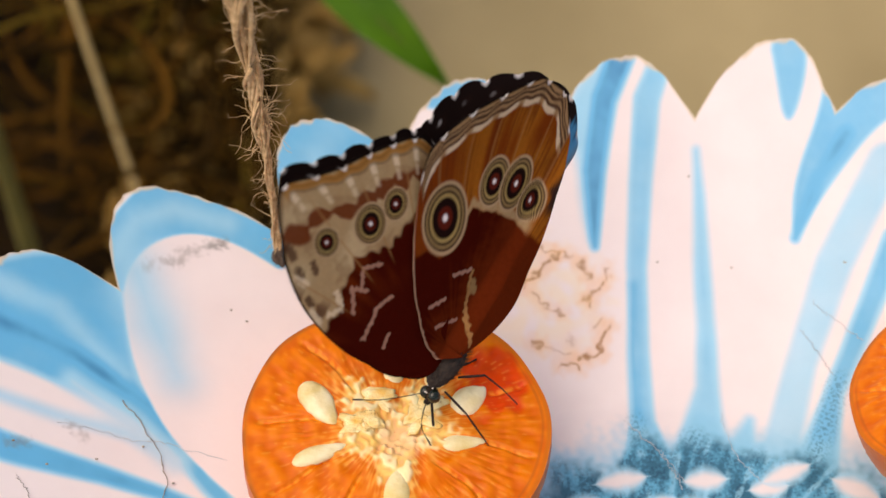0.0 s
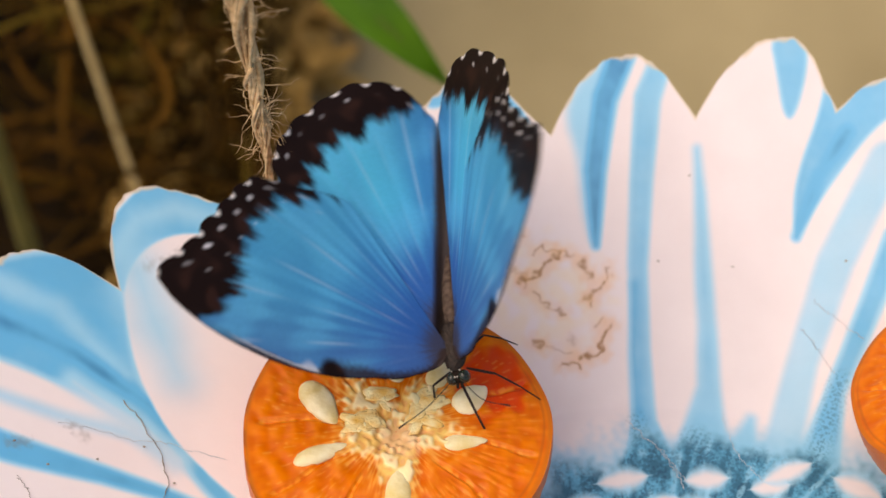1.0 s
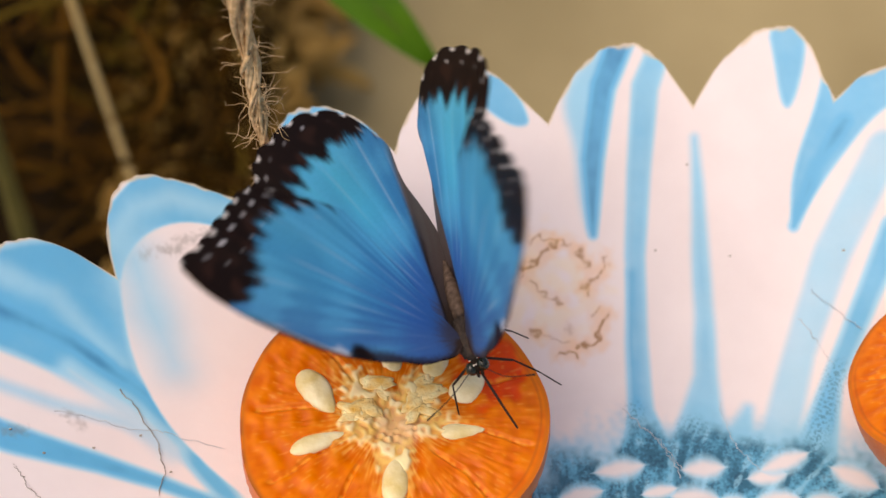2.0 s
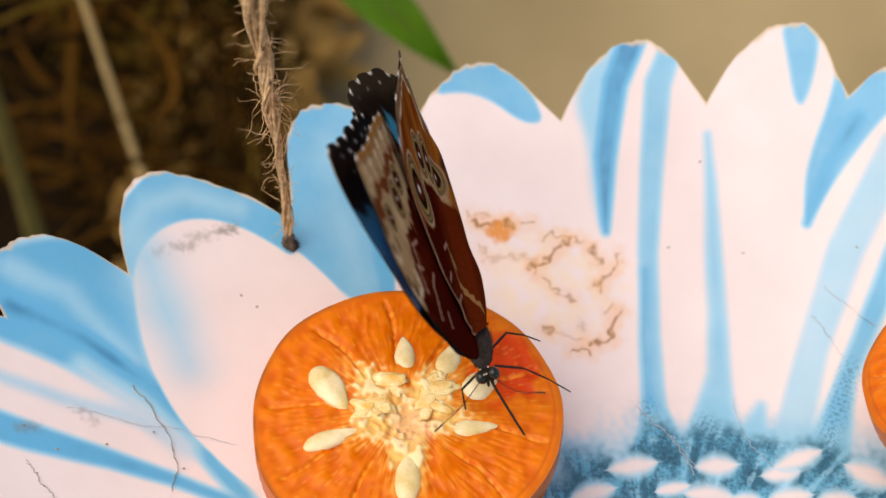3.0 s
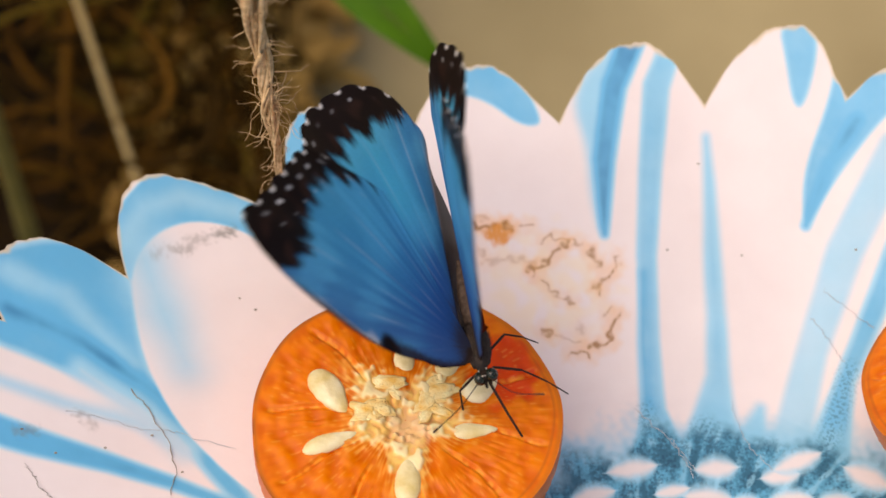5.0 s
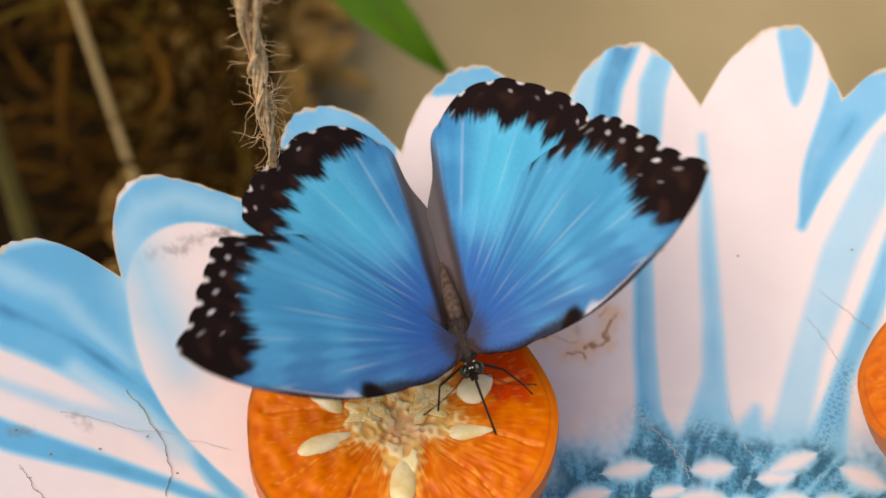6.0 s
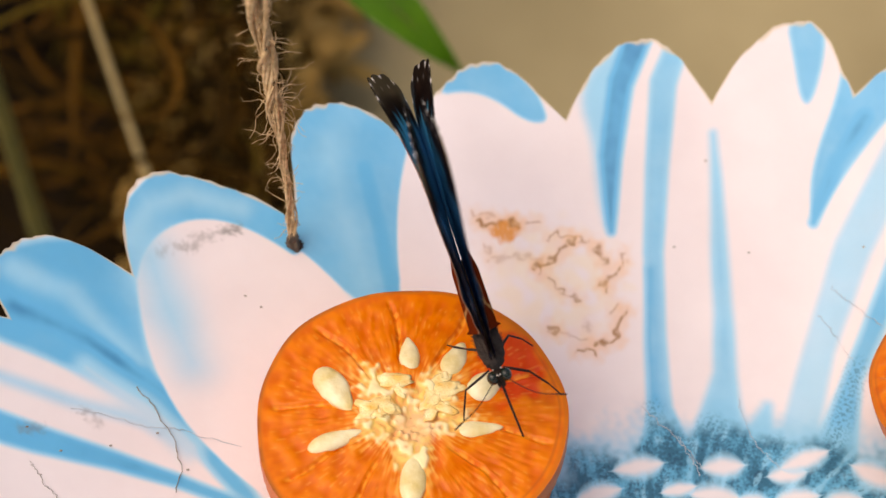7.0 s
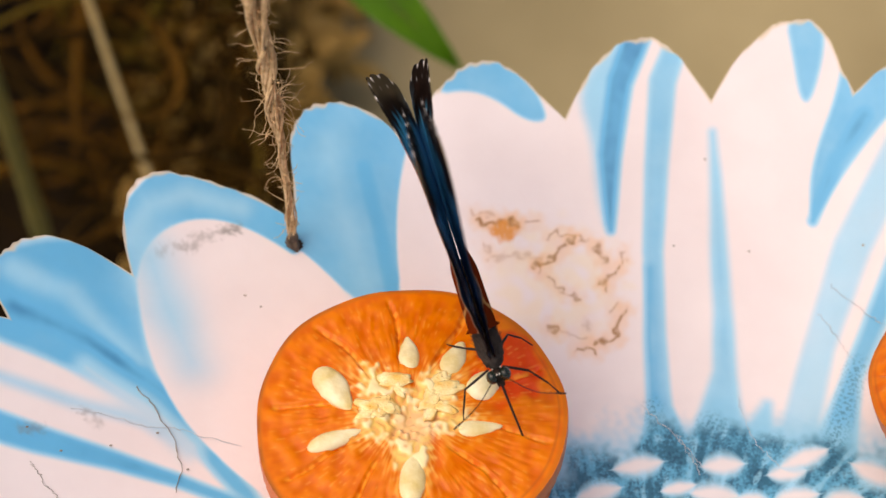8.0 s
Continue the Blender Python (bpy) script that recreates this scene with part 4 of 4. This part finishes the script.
    if fore:
        near = rho * np.radians(np.interp(rho, [0.42, 0.86, 1.25, 2.0, 2.9, 3.7, 4.7, 5.5], [66, 51, 42, 28, 20, 13.5, 6, 0.5]) - ang)
        wide = np.interp(rho, [0.4, 1.5, 2.6, 2.8, 3.0], [0.18, 0.24, 0.32, 0.26, 0.06])
        costa = (1 - smooth(wide * 0.5, wide * 1.4, near + 0.02 * fine)) * smooth(2, 12, ang)
        up = mix(up, (0.035, 0.024, 0.026), 0.92 * costa)
        border = np.maximum(border, (1 - smooth(0.03, 0.07, inset)) * smooth(2, 12, ang))
        bar = (1 - smooth(0.55, 1.0, np.hypot((rho - 2.66) / 0.3, near / 0.44))) * smooth(8, 12, ang)
        border = np.maximum(border, bar)
        pale = (1 - smooth(0.03, 0.06 + 0.22 * np.exp(-((rho - 3.1) / 0.16) ** 2), near)) * smooth(2.92, 3.02, rho) * smooth(0.005, 0.02, near) * smooth(4.7, 4.2, rho) * smooth(2, 6, ang)
    else:
        up = mix(up, (0.13, 0.09, 0.06), 0.9 * smooth(0.42, 0.14, b + 0.015 * fine))
        pale = np.zeros_like(ang)
    up = mix(up, black, border)
    up = mix(up, (0.045, 0.02, 0.014), 0.6 * border * smooth(-0.2, 1.0, wobble(a, b, 0.7, 43)) * smooth(0.15, 0.5, inset))
    up = mix(up, (0.07, 0.045, 0.03), 0.75 * (1 - smooth(0.35, 0.8, rho + 0.12 * silk)))
    up = mix(up, (0.72, 0.72, 0.74), 0.8 * pale)
    spots = ((0.34, 0.062), (0.74, 0.036)) if fore else ((0.3, 0.05),)
    low, high, step = (-40, -6, 5.4) if fore else (-80, -40, 7.4)
    for depth, size in spots:
        k = np.clip(np.round((ang - low) / step), 0, round((high - low) / step))
        d = np.hypot(np.radians(ang - (low + k * step)) * rho * 0.8, inset - depth)
        strength = 0.55 + 0.45 * np.sin(k * 2.3 + depth * 9)
        if not fore:
            strength = strength * 0.5 - 0.2
        else:
            strength = strength * (0.25 + 0.75 * smooth(-36, -18, ang)) * (0.85 if depth < 0.5 else 0.2)
        up = mix(up, (0.8, 0.78, 0.78), (1 - smooth(size * 0.55, size * 1.15, d)) * np.clip(strength + 0.15, 0, 1))
    fringe = (1 - smooth(0.03, 0.09, inset)) * wave
    up = mix(up, (0.78, 0.74, 0.7), fringe * smooth(0.45, 0.25, bead))
    # under side
    maroon, brown, tan, ochre, cream = (0.05, 0.0045, 0.002), (0.15, 0.024, 0.005), (0.42, 0.28, 0.14), (0.36, 0.15, 0.024), (0.78, 0.62, 0.42)
    un = np.tile(np.array(maroon), (len(a), 1))
    blotch = wobble(a, b, 0.9, 26) + 0.5 * wobble(a, b, 0.35, 27)
    cloud = wobble(a, b, 1.6, 28)

    def stroke(col, m0, n0, m1, n1, wide, tone, strength=0.85):
        t = np.clip(((a - m0) * (m1 - m0) + (b - n0) * (n1 - n0)) / ((m1 - m0) ** 2 + (n1 - n0) ** 2), 0, 1)
        d = np.hypot(a - m0 - t * (m1 - m0), b - n0 - t * (n1 - n0)) + 0.02 * fine
        return mix(col, tone, strength * (1 - smooth(wide * 0.5, wide * 1.2, d)))

    if fore:
        un = mix(un, brown, 0.65 * smooth(-0.5, 1.0, cloud + 0.4 * ray) * smooth(2.0, 3.2, rho))
        start = np.interp(ang, [-52, -30, -19, -11, -6, 1, 8, 17, 30], [3.7, 3.45, 3.2, 3.42, 3.5, 3.4, 3.15, 3.1, 3.3])
        zone = smooth(start - 0.05, start + 0.08, rho + 0.05 * blotch + 0.04 * np.sin(ang * 1.3)) * smooth(26, 21, ang + 2 * blotch)
        un = mix(un, tan, zone)
        un = mix(un, (0.58, 0.44, 0.25), 0.6 * zone * smooth(-0.3, 1.0, cloud))
        un = mix(un, (0.28, 0.16, 0.075), 0.55 * zone * smooth(0.2, 1.0, 0.9 * blotch))
        mid = np.interp(ang, [-45, -33, -26, -19, -11, -7, -2, 4], [4.1, 4.24, 4.35, 4.35, 4.5, 4.78, 5.0, 5.1])
        cell = np.abs(np.sin((ang + 2.5) / 5.6 * math.pi))
        un = mix(un, (0.15, 0.033, 0.009), 0.95 * (1 - smooth(0.2, 0.3, np.abs(rho - mid + 0.06 * blotch) + 0.18 * (1 - cell))) * smooth(6, 2, ang))
        un = mix(un, (0.09, 0.03, 0.015), 0.8 * zone * smooth(0.25, 0.7, np.sin(rho * 9.0 + ang * 0.15) + 0.5 * blotch) * smooth(7, 12, ang))
        for m0, n0, m1, n1, w in ((0.3, 5.0, 0.36, 4.75, 0.1), (0.47, 4.48, 0.52, 4.3, 0.09), (0.72, 3.85, 0.74, 3.7, 0.08), (0.2, 4.3, 0.28, 4.1, 0.07)):
            un = stroke(un, m0, n0, m1, n1, w, (0.06, 0.02, 0.012), 0.8)
        for m0, n0, m1, n1 in ((0.84, 3.6, 0.9, 3.28), (0.68, 3.2, 0.46, 3.05), (0.3, 3.4, 0.42, 3.1), (0.6, 4.4, 0.55, 4.1)):
            un = stroke(un, m0, n0, m1, n1, 0.07, cream, 0.7)
        for m0, n0, m1, n1 in ((-0.35, 2.22, 0.0, 2.35), (0.0, 2.35, 0.27, 2.23), (0.27, 2.23, 0.6, 2.15), (0.22, 1.68, 0.45, 1.6), (-0.35, 3.22, -0.62, 2.95), (-0.35, 3.22, -0.08, 2.98), (0.05, 3.15, 0.36, 2.75), (0.05, 3.15, -0.1, 2.8)):
            un = stroke(un, m0, n0, m1, n1, 0.05, (0.42, 0.22, 0.15))
    else:
        un = mix(un, brown, 0.6 * smooth(1.3, 0.3, b + 0.15 * blotch + 0.15 * ray))
        start = np.interp(ang, [-95, -88, -78, -68, -61, -55, -50, -46, -37, -31], [2.7, 2.7, 2.72, 2.85, 2.85, 2.95, 2.55, 2.25, 2.15, 2.5])
        outer_part = smooth(start - 0.03, start + 0.05, rho + 0.03 * blotch)
        un = mix(un, (0.19, 0.038, 0.006), outer_part * smooth(-20, -27, ang))
        un = mix(un, (0.33, 0.105, 0.012), outer_part * smooth(-40, -56, ang) * smooth(-0.9, 0.8, ray + 0.5 * cloud))
        un = mix(un, (0.12, 0.025, 0.008), outer_part * 0.6 * smooth(0.2, 1.0, silk + 0.5 * cloud))
        band = outer_part * (1 - smooth(0.12, 0.26, rho - start + 0.06 * blotch)) * smooth(-38, -43, ang) * smooth(-90, -86, ang)
        un = mix(un, tan, 0.9 * band)
        un = mix(un, (0.42, 0.26, 0.17), 0.75 * (1 - smooth(0.04, 0.10, inset + 0.02 * fine)) * smooth(-34, -26, ang))
        for m0, n0, m1, n1 in ((-1.2, 1.15, -1.47, 0.8), (-0.45, 1.25, -0.72, 1.02), (-0.2, 0.8, -0.52, 0.42)):
            un = stroke(un, m0, n0, m1, n1, 0.05, (0.4, 0.22, 0.16))
        un = stroke(un, -1.47, 0.75, -0.91, 0.41, 0.045, (0.36, 0.19, 0.07))
        un = stroke(un, -0.91, 0.41, -0.24, -0.05, 0.045, (0.36, 0.19, 0.07))
        un = stroke(un, -1.3, 0.55, -1.18, 0.42, 0.1, (0.3, 0.19, 0.08))
        un = mix(un, (0.035, 0.018, 0.014), smooth(0.16, 0.05, b + 0.06 * blotch) * smooth(3.0, 3.4, rho))
    for vein in ((40, 22, 8, -6, -17, -29, -41) if fore else (-40, -50, -59, -68, -77, -85)):
        line = 1 - smooth(0.010, 0.035, np.abs(np.radians(ang - vein)) * rho)
        un = mix(un, (0.34, 0.17, 0.06), 0.5 * line * smooth(2.7, 3.2, rho))
    # wavy lines along the margin
    deep = depth_in + 0.035 * np.cos(2 * beat) + 0.02 * blotch
    edge = smooth(0.0, 0.3, wave)
    reach = 0.62 if fore else 0.5
    un = mix(un, tan, 0.75 * edge * smooth(reach + 0.06, reach - 0.06, deep))
    if fore:
        un = mix(un, ochre, 0.85 * edge * smooth(0.27, 0.2, deep) * smooth(0.02, 0.06, deep))
        un = mix(un, cream, 0.8 * edge * (1 - smooth(0.08, 0.16, np.abs(deep - 0.38))) * smooth(0.5, 0.25, bead))
        un = mix(un, cream, 0.5 * edge * (1 - smooth(0.08, 0.14, np.abs(deep - 0.66))) * smooth(0.4, 0.2, bead))
    else:
        un = mix(un, (0.07, 0.03, 0.018), 0.9 * edge * (1 - smooth(0.025, 0.05, np.abs(deep - 0.36))))
        un = mix(un, cream, 0.8 * edge * (1 - smooth(0.04, 0.08, np.abs(deep - 0.46))) * smooth(0.2, 0.6, bead))
    un = mix(un, (0.05, 0.022, 0.014), (0.45 if fore else 0.9) * edge * (1 - smooth(0.02, 0.045, np.abs(deep - (0.27 if fore else 0.23)))))
    un = mix(un, (0.05, 0.022, 0.014), (0.3 if fore else 0.9) * edge * (1 - smooth(0.015, 0.035, np.abs(deep - 0.13))))
    un = mix(un, (0.010, 0.007, 0.006), edge * smooth(0.05, 0.02, depth_in))
    un = mix(un, (0.8, 0.75, 0.7), edge * smooth(0.4, 0.25, bead) * smooth(0.08, 0.03, inset))
    for at, size in ((((-0.23, 4.34), 0.2), ((-1.01, 3.77), 0.27), ((-1.59, 3.56), 0.21)) if fore else (((-1.97, 2.19), 0.41), ((-3.07, 1.57), 0.28), ((-3.30, 1.01), 0.31), ((-3.23, 0.38), 0.24))):
        un = eyespot(un, a, b, at, size, 1.25 if fore else 1.4)
    if fore:
        un = mix(un, (0.02, 0.009, 0.006), (1 - smooth(0.04, 0.11, inset)) * smooth(-5, 3, ang))
    # body of the sheet: gently cupped, ribs raised, thinner at the margin
    outer = smooth(26, -6, ang) * 0.56 if fore else smooth(1.3, 3.3, b)
    cup = -(BEND_FORE if fore else BEND_HIND) * np.clip((rho - 2.8) / 2.6, 0, 1.1) ** 1.7 * outer
    ripple = 0.00012 * np.sin(u * 2 * math.pi * 7) * smooth(0.3, 0.9, v)
    if fore:
        zc = cup + ripple + 0.00005
    else:
        # the inner edge folds in behind, its lobe wraps the abdomen
        fold = 0.0006 * (1 - smooth(0.1, 1.6, b)) - (1 - smooth(-0.02, 0.36, b)) * (0.0026 * (1 - smooth(1.4, 2.2, rho)) + 0.0016 * smooth(1.4, 2.2, rho) * (1 - smooth(4.0, 4.8, rho)))
        zc = cup + ripple * smooth(0.0, 0.8, b) - 0.0003 - 0.0006 * smooth(-20, 5, ang) + fold
    x, y = side * b * 0.01, a * 0.01
    half = 0.00009
    n = len(a)
    verts = np.concatenate([np.stack([x, y, zc + half], 1), np.stack([x, y, zc - half], 1)])
    top = grid_faces(nu, nv)
    if side > 0:
        top = top[:, ::-1]
    idx = np.arange(n).reshape(nu, nv)
    loop = np.concatenate([idx[:, 0], idx[-1, 1:], idx[-2::-1, -1], idx[0, -2:0:-1]])
    nxt = np.roll(loop, -1)
    rim = np.stack([loop, nxt, nxt + n, loop + n], 1)
    faces = np.concatenate([top, top[:, ::-1] + n, rim])
    me = sheet_mesh(name, verts, faces, np.concatenate([up, up]), "upper")
    attr = me.color_attributes.new("under", "FLOAT_COLOR", "POINT")
    rgba = np.ones((2 * n, 4), dtype=np.float32)
    rgba[:, :3] = np.concatenate([un, un])
    attr.data.foreach_set("color", rgba.ravel())
    me.materials.append(WING_TOP)
    me.materials.append(WING_UNDER)
    me.polygons.foreach_set("material_index", np.concatenate([np.zeros(len(top)), np.ones(len(top)), np.ones(len(rim))]).astype(np.int32))
    return part(name, me, None, parent, label)


def ellipsoid(bm_centre, radii, seg=32, rough=0.0, seed=0.0, tilt=0.0):
    bm = bmesh.new()
    bmesh.ops.create_uvsphere(bm, u_segments=seg, v_segments=seg * 2 // 3, radius=1.0)
    turn = Matrix.Rotation(tilt, 3, "X")
    for w in bm.verts:
        k = 1 + rough * noise.noise(w.co * 6 + Vector((seed, 0, 0)))
        w.co = turn @ Vector((w.co.x * radii[0] * k, w.co.y * radii[1] * k, w.co.z * radii[2] * k)) + Vector(bm_centre)
    return bm


def butterfly():
    mm = 0.001
    root = tagged(new("butterfly"), "morpho butterfly with iridescent blue wings feeding on the orange", "butterfly")
    part("thorax", ellipsoid((0, -1.4 * mm, -1.5 * mm), (2.5 * mm, 5.4 * mm, 2.3 * mm), 40, 0.16, 1), THORAX, root, "brown hairy thorax")
    pts = curve_points([(0, -4 * mm, -1.4 * mm), (0, -10 * mm, -1.0 * mm), (0, -15 * mm, -0.8 * mm), (0, -20 * mm, -0.9 * mm)], 34)
    rad = [mm * (1.35 + 0.3 * math.sin(3.14 * min(1, i / 26))) * (1 - 0.75 * (i / 33) ** 3) * (1 + 0.03 * math.sin(i * 1.6)) for i in range(34)]
    v, f = tube(pts, rad, 18)
    part("abdomen", sheet_mesh("abdomen", v, f), ABDOMEN, root, "grey-brown segmented abdomen")
    fuzz = []
    rng = random.Random(2)
    for i in range(420):
        a, y = rng.uniform(0, 6.28), rng.uniform(-7.5, 3.2)
        w = math.sqrt(max(0.05, 1 - ((y + 1.6) / 5.4) ** 2))
        p = Vector((2.1 * w * math.cos(a), y, -1.5 + 2.0 * w * math.sin(a))) * mm
        out = Vector((math.cos(a), -0.8, math.sin(a))).normalized() * rng.uniform(0.7, 1.5) * mm
        fuzz.append(tube([p, p + out * 0.5, p + out + Vector((0, -0.2 * mm, 0))], [0.00007, 0.00006, 0.00002], 4))
    v, f = join(fuzz)
    tagged(part("thorax_hair", sheet_mesh("thorax_hair", v, f), THORAX, root), kind="stuff")
    head = part("head", ellipsoid((0, 4.6 * mm, -2.9 * mm), (1.3 * mm, 1.3 * mm, 1.4 * mm), 24, 0.1, 2), BODY, root)
    for s in (1, -1):
        part("eye", ellipsoid((s * 1.25 * mm, 5.0 * mm, -2.8 * mm), (1.15 * mm, 1.3 * mm, 1.4 * mm), 28), EYE, head, "large glossy black eye")
        part("palp", ellipsoid((s * 0.45 * mm, 6.2 * mm, -3.4 * mm), (0.35 * mm, 0.9 * mm, 0.4 * mm), 14, 0.1, s), BODY, head)
        tip = (10.6, 14.8, 2.4) if s > 0 else (-10.8, 13.6, -1.0)
        pts = curve_points([Vector((s * 0.7, 5.6, -1.9)) * mm, Vector((tip[0] * 0.5, 11.2, tip[2] * 0.5 - 0.4)) * mm, Vector(tip) * mm], 24)
        v, f = tube(pts, [mm * (0.085 + (0.08 if i > 19 else 0.0) + 0.012 * (i % 2)) for i in range(24)], 7)
        part("antenna", sheet_mesh("antenna", v, f), LEG, head)
    for px, py, pz in ((0.8, 4.0, -1.55), (-0.8, 4.0, -1.55), (0.25, 5.3, -1.6), (-0.25, 5.3, -1.6)):
        part("head_spot", ellipsoid((px * mm, py * mm, pz * mm), (0.17 * mm, 0.17 * mm, 0.12 * mm), 12), CREAM, head, "small cream head spot")
    pts = curve_points([Vector((0, 5.6, -4.0)) * mm, Vector((-0.2, 9.0, -8.6)) * mm, Vector((-0.4, 11.6, -12.2)) * mm, Vector((-0.5, 13.3, -15.1)) * mm], 22)
    v, f = tube(pts, [mm * (0.28 - 0.08 * i / 21) for i in range(22)], 8)
    part("proboscis", sheet_mesh("proboscis", v, f), LEG, head, "long proboscis probing the fruit")
    for joints in (((1.6, 2.6, -4.2), (7.0, 3.8, -6.6), (9.0, 6.4, -11.6), (10.6, 9.4, -16.6)),
                   ((1.6, -2.0, -4.6), (4.6, -6.0, -10.0), (7.6, -10.0, -14.6), (10.7, -14.0, -17.6)),
                   ((-1.2, 2.8, -4.2), (-5.6, 3.6, -8.0), (-8.4, 5.0, -13.4), (-10.4, 6.4, -18.6)),
                   ((-1.2, -1.0, -4.6), (-4.0, -4.6, -7.2), (-6.2, -4.8, -11.0), (-7.8, -4.6, -15.2))):
        pieces = []
        p = [Vector(q) * mm for q in joints]
        for k in range(3):
            seg = [p[k].lerp(p[k + 1], i / 8) for i in range(9)]
            thick = (0.22, 0.16, 0.12)[k]
            pieces.append(tube(seg, [mm * thick * (1.0 + 0.25 * math.sin(math.pi * i / 8)) for i in range(9)], 8))
        v, f = join(pieces)
        part("leg", sheet_mesh("leg", v, f), LEG, root)
    made = {}
    for s, key in ((1, "right"), (-1, "left")):
        made[key, "fore"] = wing("forewing", s, True, root, "forewing, blue above with black border, brown eyespots beneath")
        made[key, "hind"] = wing("hindwing", s, False, root, "hindwing, blue above with scalloped black edge, ringed eyespots beneath")
    return root, made


insect, wings = butterfly()

# seconds; place in millimetres; turn in degrees
FLIGHT = [
    (0, 11.63, 9.25, 39.05, -18.11, 25.85, 131.27),
    (0.2, 12.38, 8.76, 39.90, -17.96, 25.58, 135.86),
    (0.5, 15.39, 6.81, 43.30, -17.36, 24.49, 154.25),
    (0.7, 16.06, 7.12, 46.58, -20.95, 23.27, 162.99),
    (1, 13.69, 11.02, 42.39, -10.53, 24.85, 178.35),
    (1.2, 11.87, 8.66, 47.98, -4.42, 33.91, 180.47),
    (1.6, 14.37, 9.21, 45.86, -0.18, 30.26, 187.00),
    (2, 16.87, 9.77, 43.75, 4.06, 26.60, 194.07),
    (2.3, 16.87, 9.77, 43.75, 4.06, 26.60, 194.07),
    (2.5, 16.29, 7.53, 43.54, -1.49, 24.71, 189.66),
    (3.2, 16.66, 7.57, 43.10, -4.29, 27.29, 187.98),
    (4, 16.78, 7.58, 42.95, -5.23, 28.15, 187.42),
    (4.6, 16.78, 7.58, 42.95, -5.23, 28.15, 187.42),
    (5.3, 15.61, 9.13, 42.69, -1.08, 19.94, 190.22),
    (5.65, 15.0, 10.5, 41.9, 3.06, 11.73, 193.01),
    (5.8, 15.0, 10.5, 41.9, 3.06, 11.73, 193.01),
    (6, 15.0, 10.5, 41.9, 3.06, 11.73, 193.01),
    (6.2, 15.65, 6.87, 42.07, -0.25, 15.61, 192.32),
    (6.5, 16.74, 7.82, 40.46, 0.75, 15.93, 192.09),
    (6.7, 16.44, 6.95, 42.13, -3.39, 11.57, 192.72),
    (7, 18.02, 7.17, 43.96, -5.01, 11.90, 194.32),
    (8, 18.02, 7.17, 43.96, -5.01, 11.90, 194.32),
]
# seconds; in degrees, right then left: opening (90: folded upright), forewing sweep, hindwing sweep, hindwing lag
BEATS = [
    (0, 95.2, 84.4, 1.7, 3.9, 7.2, 11.5, -0.8, -0.7),
    (0.2, 95.0, 84.4, 0.7, 2.4, 5.2, 9.9, -0.8, -0.7),
    (0.5, 79.8, 81.0, -3.2, -3.5, 4.5, 3.5, -0.8, -0.8),
    (0.7, 65.5, 70.3, -12.4, -12.6, -11.6, 6.2, -0.8, -1.2),
    (1, 56.1, 51.0, -0.1, -10.1, -3.3, -3.4, -4.7, -1.3),
    (1.2, 52.7, 28.1, 8.3, -4.1, 3.9, -5.1, -0.8, -1.5),
    (1.6, 24.0, 18.0, 5.0, 6.5, 4.1, -0.3, -0.9, -4.4),
    (2, 62.0, 58.0, 1.8, 17.1, 4.2, 4.5, -1.0, -7.3),
    (2.3, 86.2, 82.0, 1.8, 17.1, 4.2, 4.5, -1.0, -7.3),
    (2.5, 89.7, 85.1, -9.1, -1.0, 1.6, 4.6, -1.0, -0.8),
    (3.2, 94.7, 84.2, -6.6, -3.6, -2.6, 2.4, -0.8, -1.2),
    (4, 96.0, 83.5, -6.2, -4.2, -3.4, 2.4, -0.8, -1.2),
    (4.6, 96.0, 83.5, -6.2, -4.2, -3.4, 2.4, -0.8, -1.2),
    (5.3, 48.0, 44.0, 3.8, 0.2, 0.9, 5.0, -5.5, -5.9),
    (5.65, 27.0, 23.0, 14.2, 6.5, 1.5, 3.7, -10.3, -9.2),
    (5.8, 32.1, 25.5, 14.2, 6.5, 1.5, 3.7, -10.3, -9.2),
    (6, 41.1, 33.5, 14.2, 6.5, 1.5, 3.7, -10.3, -9.2),
    (6.2, 60.6, 45.3, 7.9, 0.6, -2.5, -0.3, -7.8, -6.7),
    (6.5, 82.6, 69.5, 0.5, -8.8, -1.9, -1.1, -2.9, -0.8),
    (6.7, 87.5, 83.9, -2.9, -10.3, -5.9, -13.1, -0.7, -0.8),
    (7, 91.0, 87.1, -3.5, -6.2, -9.1, -10.5, -3.4, -1.2),
    (8, 91.0, 87.1, -3.5, -6.2, -9.1, -10.5, -3.4, -1.2),
]


def motions():
    walk(insect, [(t, pose(x / 1000, y / 1000, z / 1000, rx, ry, rz)) for t, x, y, z, rx, ry, rz in FLIGHT])
    for key, side, k in (("right", 1, 0), ("left", -1, 1)):
        fore, hind = [], []
        for t, *turns in BEATS:
            phi, sweep, hind_sweep, lag = turns[k::2]
            fore.append((t, pose(side * 0.0004, 0, 0, 0, -side * phi, 0) @ pose(0, 0, 0, 0, 0, side * sweep)))
            hind.append((t, pose(side * 0.0004, -0.004, 0, 0, -side * (phi + lag), 0) @ pose(0, 0, 0, 0, 0, side * hind_sweep)))
        walk(wings[key, "fore"], fore)
        walk(wings[key, "hind"], hind)


motions()
